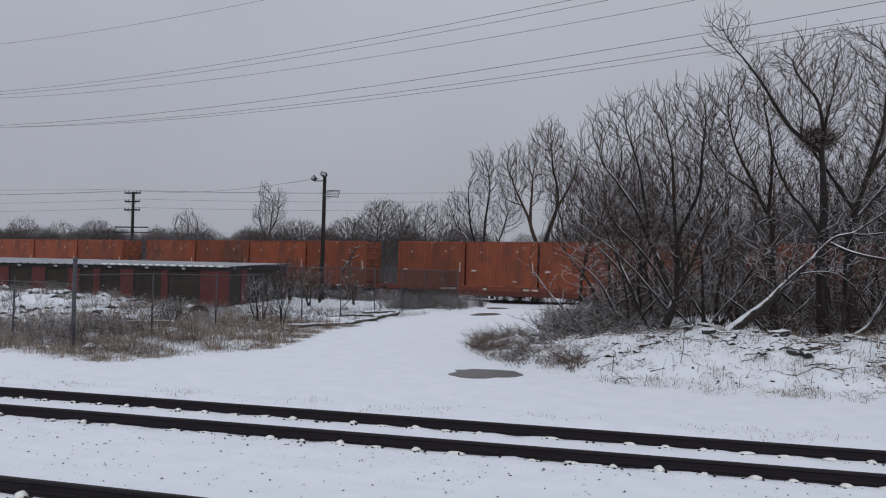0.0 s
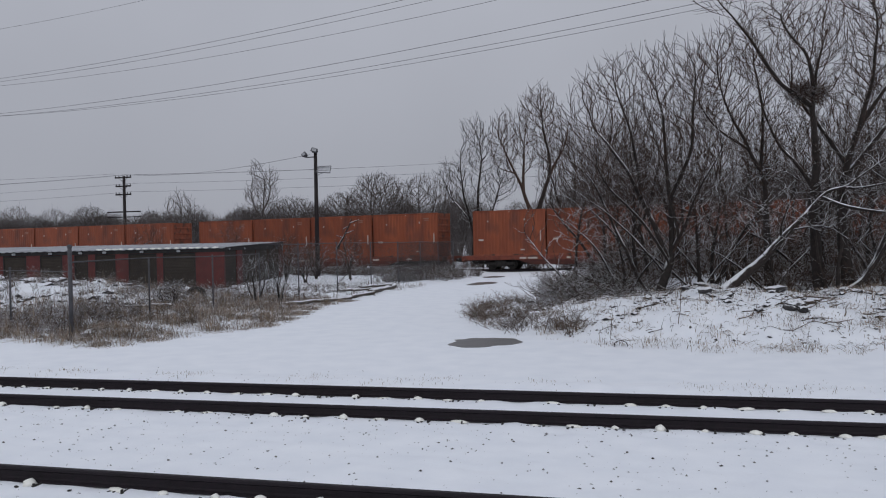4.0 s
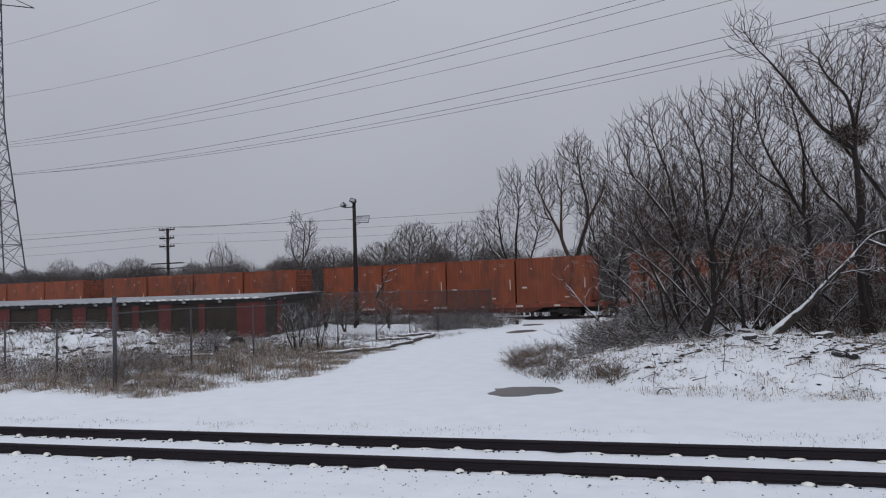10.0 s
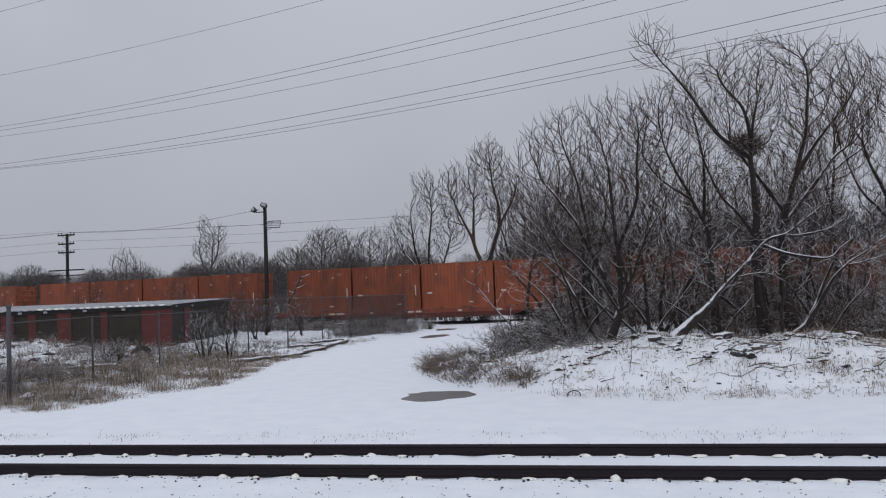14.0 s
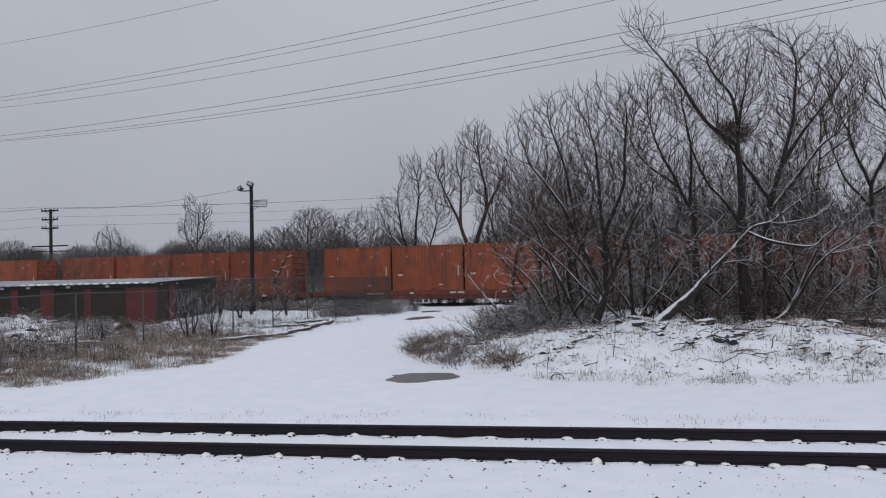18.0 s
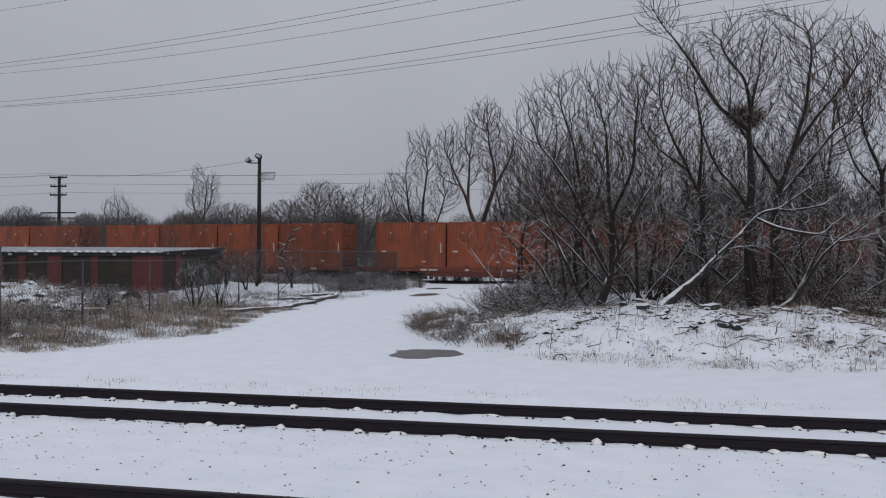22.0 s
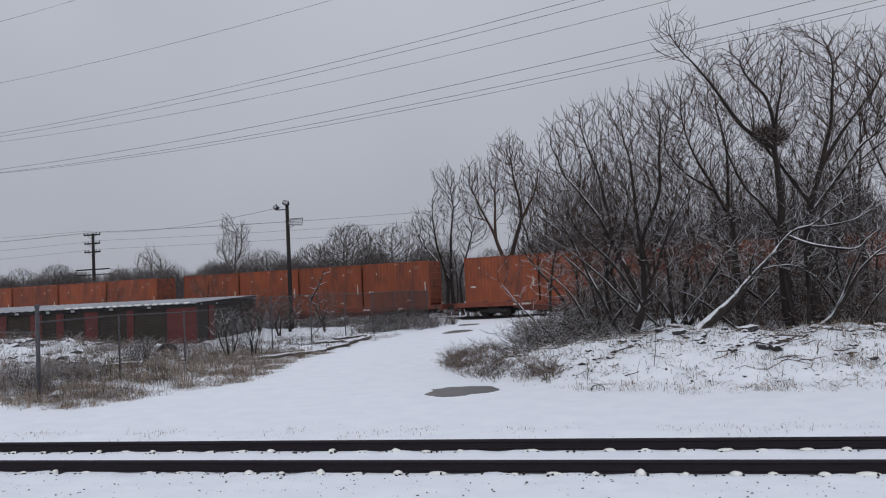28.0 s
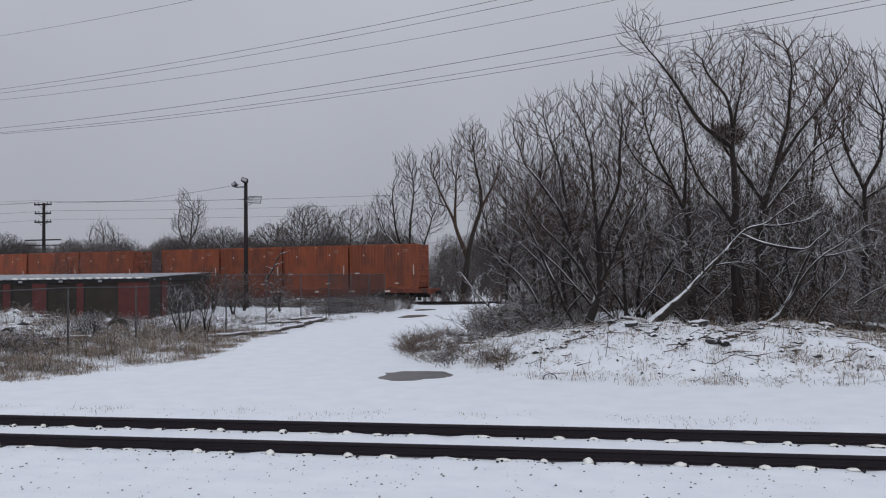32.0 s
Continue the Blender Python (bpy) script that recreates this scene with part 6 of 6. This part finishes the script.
def boulders():
    rng = random.Random(12)
    made = []
    for i in range(5):
        bm = bmesh.new()
        bmesh.ops.create_icosphere(bm, subdivisions=2, radius=1)
        for v in bm.verts:
            k = 1 + 0.45 * noise.noise(v.co * 1.3 + Vector((i * 7.1, 0, 0)))
            v.co = Vector((v.co.x * 1.25 * k, v.co.y * 0.9 * k, v.co.z * 0.62 * k))
        me = bpy.data.meshes.new("rubble_block")
        bm.to_mesh(me)
        bm.free()
        me.materials.append(ROCK)
        made.append(me)
    spots = [(1.0, 23.2, 0.19), (1.55, 22.5, 0.14), (2.75, 23.1, 0.24), (2.2, 23.4, 0.1), (-0.3, 22.6, 0.10), (3.0, 21.4, 0.22), (3.15, 21.2, 0.16), (2.85, 21.25, 0.14), (4.1, 23.0, 0.1), (0.55, 24.5, 0.16), (0.75, 25.4, 0.2), (1.05, 25.7, 0.22), (0.9, 26.1, 0.24), (1.3, 25.9, 0.2), (6.3, 24.2, 0.17), (5.2, 20.8, 0.09), (5.0, 23.2, 0.08), (-15.55, 19.25, 0.17), (-16.75, 19.0, 0.14), (-19.8, 19.6, 0.16)]
    for x, y, s in spots:
        ob = new("rubble_block", rng.choice(made))
        ob.location = (x, y, ground_at(x, y) + s * 0.18)
        ob.rotation_euler = (rng.uniform(-0.3, 0.3), rng.uniform(-0.3, 0.3), rng.uniform(0, 6.3))
        ob.scale = (s, s, s)
        tagged(ob, "dark broken block half buried in snow", "stone", "rubble on the bank")


boulders()


def clods(name, label, spots, low, high, seed):
    """Loose clods and rubble, capped with snow."""
    rng = np.random.RandomState(seed)
    base = np.array([(1, 0, 0), (-1, 0, 0), (0, 1, 0), (0, -1, 0), (0, 0, 1), (0, 0, -1), (0.6, 0.6, 0.5), (-0.6, 0.6, 0.5), (-0.6, -0.6, 0.5), (0.6, -0.6, 0.5)], float)
    tri = [(0, 6, 9), (6, 4, 9), (6, 2, 7), (6, 7, 4), (7, 1, 8), (7, 8, 4), (8, 3, 9), (8, 9, 4), (0, 2, 6), (2, 1, 7), (1, 3, 8), (3, 0, 9), (2, 0, 5), (1, 2, 5), (3, 1, 5), (0, 3, 5)]
    vs, fs = [], []
    for x, y in spots:
        z = ground_at(x, y)
        s = low + (high - low) * rng.uniform() ** 2
        p = base * rng.uniform(0.7, 1.3, (10, 1)) * s * [1.3, 1.1, 0.75]
        a = rng.uniform(0, 6.3)
        c, n = math.cos(a), math.sin(a)
        o = len(vs)
        vs += [(x + q[0] * c - q[1] * n, y + q[0] * n + q[1] * c, z + q[2] + s * 0.15) for q in p]
        fs += [tuple(o + i for i in t) for t in tri]
    tagged(raw(name, vs, fs, ROCK), label, "rubble", kind="stuff")


def spoil():
    rng = np.random.RandomState(23)
    heap = [(x, y) for x, y in zip(rng.uniform(-39, -17, 900), rng.uniform(22, 37, 900)) if ground_at(x, y) > 0.3 or rng.uniform() < 0.4]
    clods("spoil_clods", "snow-capped clods and rubble in the yard heaps", heap, 0.05, 0.26, 24)
    bank = [(x, y) for x, y in zip(rng.uniform(-4.5, 11, 700), rng.normal(23.2, 1.6, 700)) if bank_depth(x, y) > 0.8 and waves(x, y, 2.2, 34) > 0.0]
    clods("bank_clods", "dark clods of earth showing through the snow of the bank", bank, 0.025, 0.11, 25)


spoil()


def logs():
    def log(a, b, r, seed, label, lift=0.0):
        a, b = Vector(a), Vector(b)
        rng = np.random.RandomState(seed)
        n = 14
        pts = np.array([a.lerp(b, i / (n - 1)) for i in range(n)]) + np.cumsum(rng.normal(0, 0.035, (n, 3)), 0)
        z = land(pts[:, 0], pts[:, 1])
        pts[:, 2] = np.linspace(z[:3].mean(), z[-3:].mean(), n) + r * 0.75 + lift + rng.normal(0, 0.014, n)
        ob = tubes("fallen_log", [(pts, r * rng.uniform(0.75, 1.15, n), 10)], LOG)
        tagged(ob, label, "log", "fallen logs")
    log((-14.9, 30.0, 0), (-13.95, 34.9, 0), 0.085, 1, "snow-topped fallen log at the edge of the lane")
    log((-14.25, 34.0, 0), (-14.0, 38.2, 0), 0.10, 2, "crooked dark fallen log with snow on top")
    log((-14.1, 37.9, 0), (-14.5, 42.6, 0), 0.14, 6, "dark broken log with snow on top")
    log((-15.2, 39.0, 0), (-14.1, 41.4, 0), 0.07, 7, "thin snowy pole lying across a broken log", 0.2)
    log((-15.6, 37.4, 0), (-14.4, 39.0, 0), 0.06, 8, "thin snowy pole lying by a broken log", 0.1)
    log((-20.0, 26.6, 0), (-16.3, 24.6, 0), 0.07, 3, "pale fallen pole lying on the matted dry grass", 0.16)
    log((6.6, 26.2, 0), (9.0, 26.0, 0), 0.14, 4, "dark fallen trunk behind the bank")
    log((7.2, 26.9, 0), (10.2, 27.4, 0), 0.12, 5, "dark fallen trunk behind the bank")


logs()


def snapped_branches():
    """Pale snapped branches that lean by the lamp pole, and one hung up in the shrub."""
    for i, (a, b, thick, label, mat) in enumerate((((-20.0, 50.0, 0.15), (-20.25, 50.0, 2.45), 0.035, "pale snapped branch leaning upright", LOG), ((-20.75, 50.0, 0.1), (-19.25, 50.1, 1.6), 0.035, "pale snapped branch leaning aslant", LOG),
                                                  ((-21.0, 50.2, 2.2), (-19.8, 50.2, 4.1), 0.075, "snow-covered broken branch hung up in a shrub", SNOWY_BARK))):
        rng = np.random.RandomState(500 + i)
        u = np.linspace(0, 1, 9)[:, None]
        p = np.array(a) + (np.array(b) - np.array(a)) * u + np.cumsum(rng.normal(0, 0.025, (9, 3)), 0)
        t = thing("broken_branch", Matrix(), label, "branch", "snapped branches by the lamp pole")
        tubes("stem", [(p, thick * np.linspace(1.0, 0.4, 9), 6)], mat, t)
        for k in (3, 4, 6, 7) if i == 2 else (6,):
            e = np.array((rng.uniform(-0.9, 0.9), rng.normal(0, 0.2), rng.uniform(-0.2, 0.6)))
            v = np.linspace(0, 1, 4)[:, None]
            tubes("side_branch", [(p[k] + e * v + np.cumsum(rng.normal(0, 0.03, (4, 3)), 0) * v, thick * 0.6 * np.linspace(1.0, 0.4, 4), 5)], mat, t)


snapped_branches()


def odds_and_ends():
    bm = bmesh.new()
    n, m, R, r = 28, 10, 0.36, 0.12
    ring = [[bm.verts.new(((R + r * math.cos(b)) * math.cos(a), (R + r * math.cos(b)) * math.sin(a), r * 0.85 * math.sin(b))) for b in np.linspace(0, 2 * math.pi, m, endpoint=False)] for a in np.linspace(0, 2 * math.pi, n, endpoint=False)]
    for i in range(n):
        for k in range(m):
            bm.faces.new((ring[i - 1][k - 1], ring[i][k - 1], ring[i][k], ring[i - 1][k]))
    tyre = part("old_tyre", bm, UNDER, smooth=True)
    tyre.matrix_basis = pose(-20.3, 32.2, ground_at(-20.3, 32.2) + 0.06, 60, 0, 25)
    tagged(tyre, "dark old tyre half buried in dry grass", "tyre")
    a = np.linspace(0, math.pi, 12)
    x, y = -1.05, 19.2
    z = ground_at(x, y)
    hoop = tubes("wire_hoop", [(np.stack([x + 0.14 * np.cos(a) + 0.03 * np.sin(a * 2), y + 0 * a, z - 0.03 + 0.17 * np.sin(a)], 1), np.full(12, 0.011), 6)], IRON)
    tagged(hoop, "bent dark wire hoop sticking out of the snow", "wire")
    for x, y, h, lean, seed in ((0.25, 20.6, 0.95, 0.10, 1), (-2.5, 21.2, 0.9, -0.15, 2), (-1.35, 20.4, 0.6, 0.05, 3)):
        rng = np.random.RandomState(seed)
        z = ground_at(x, y)
        u = np.linspace(0, 1, 6)[:, None]
        p = np.array((x, y, z - 0.03)) + np.array((lean, 0, h)) * u + rng.normal(0, 0.025, (6, 3)) * u
        t = thing("dead_stalk", Matrix(), "single dead stalk standing on the snowy bank", "weed", "dead stalks on the bank")
        tubes("stem", [(p, np.linspace(0.011, 0.005, 6), 5)], LITTER, t)
        for i in (2, 3, 4):
            e = rng.normal(0, 0.12, 3)
            e[2] = abs(e[2]) + 0.06
            v = np.linspace(0, 1, 3)[:, None]
            tubes("twig", [(p[i] + e * v, np.linspace(0.006, 0.003, 3), 4)], LITTER, t)


odds_and_ends()


motions()
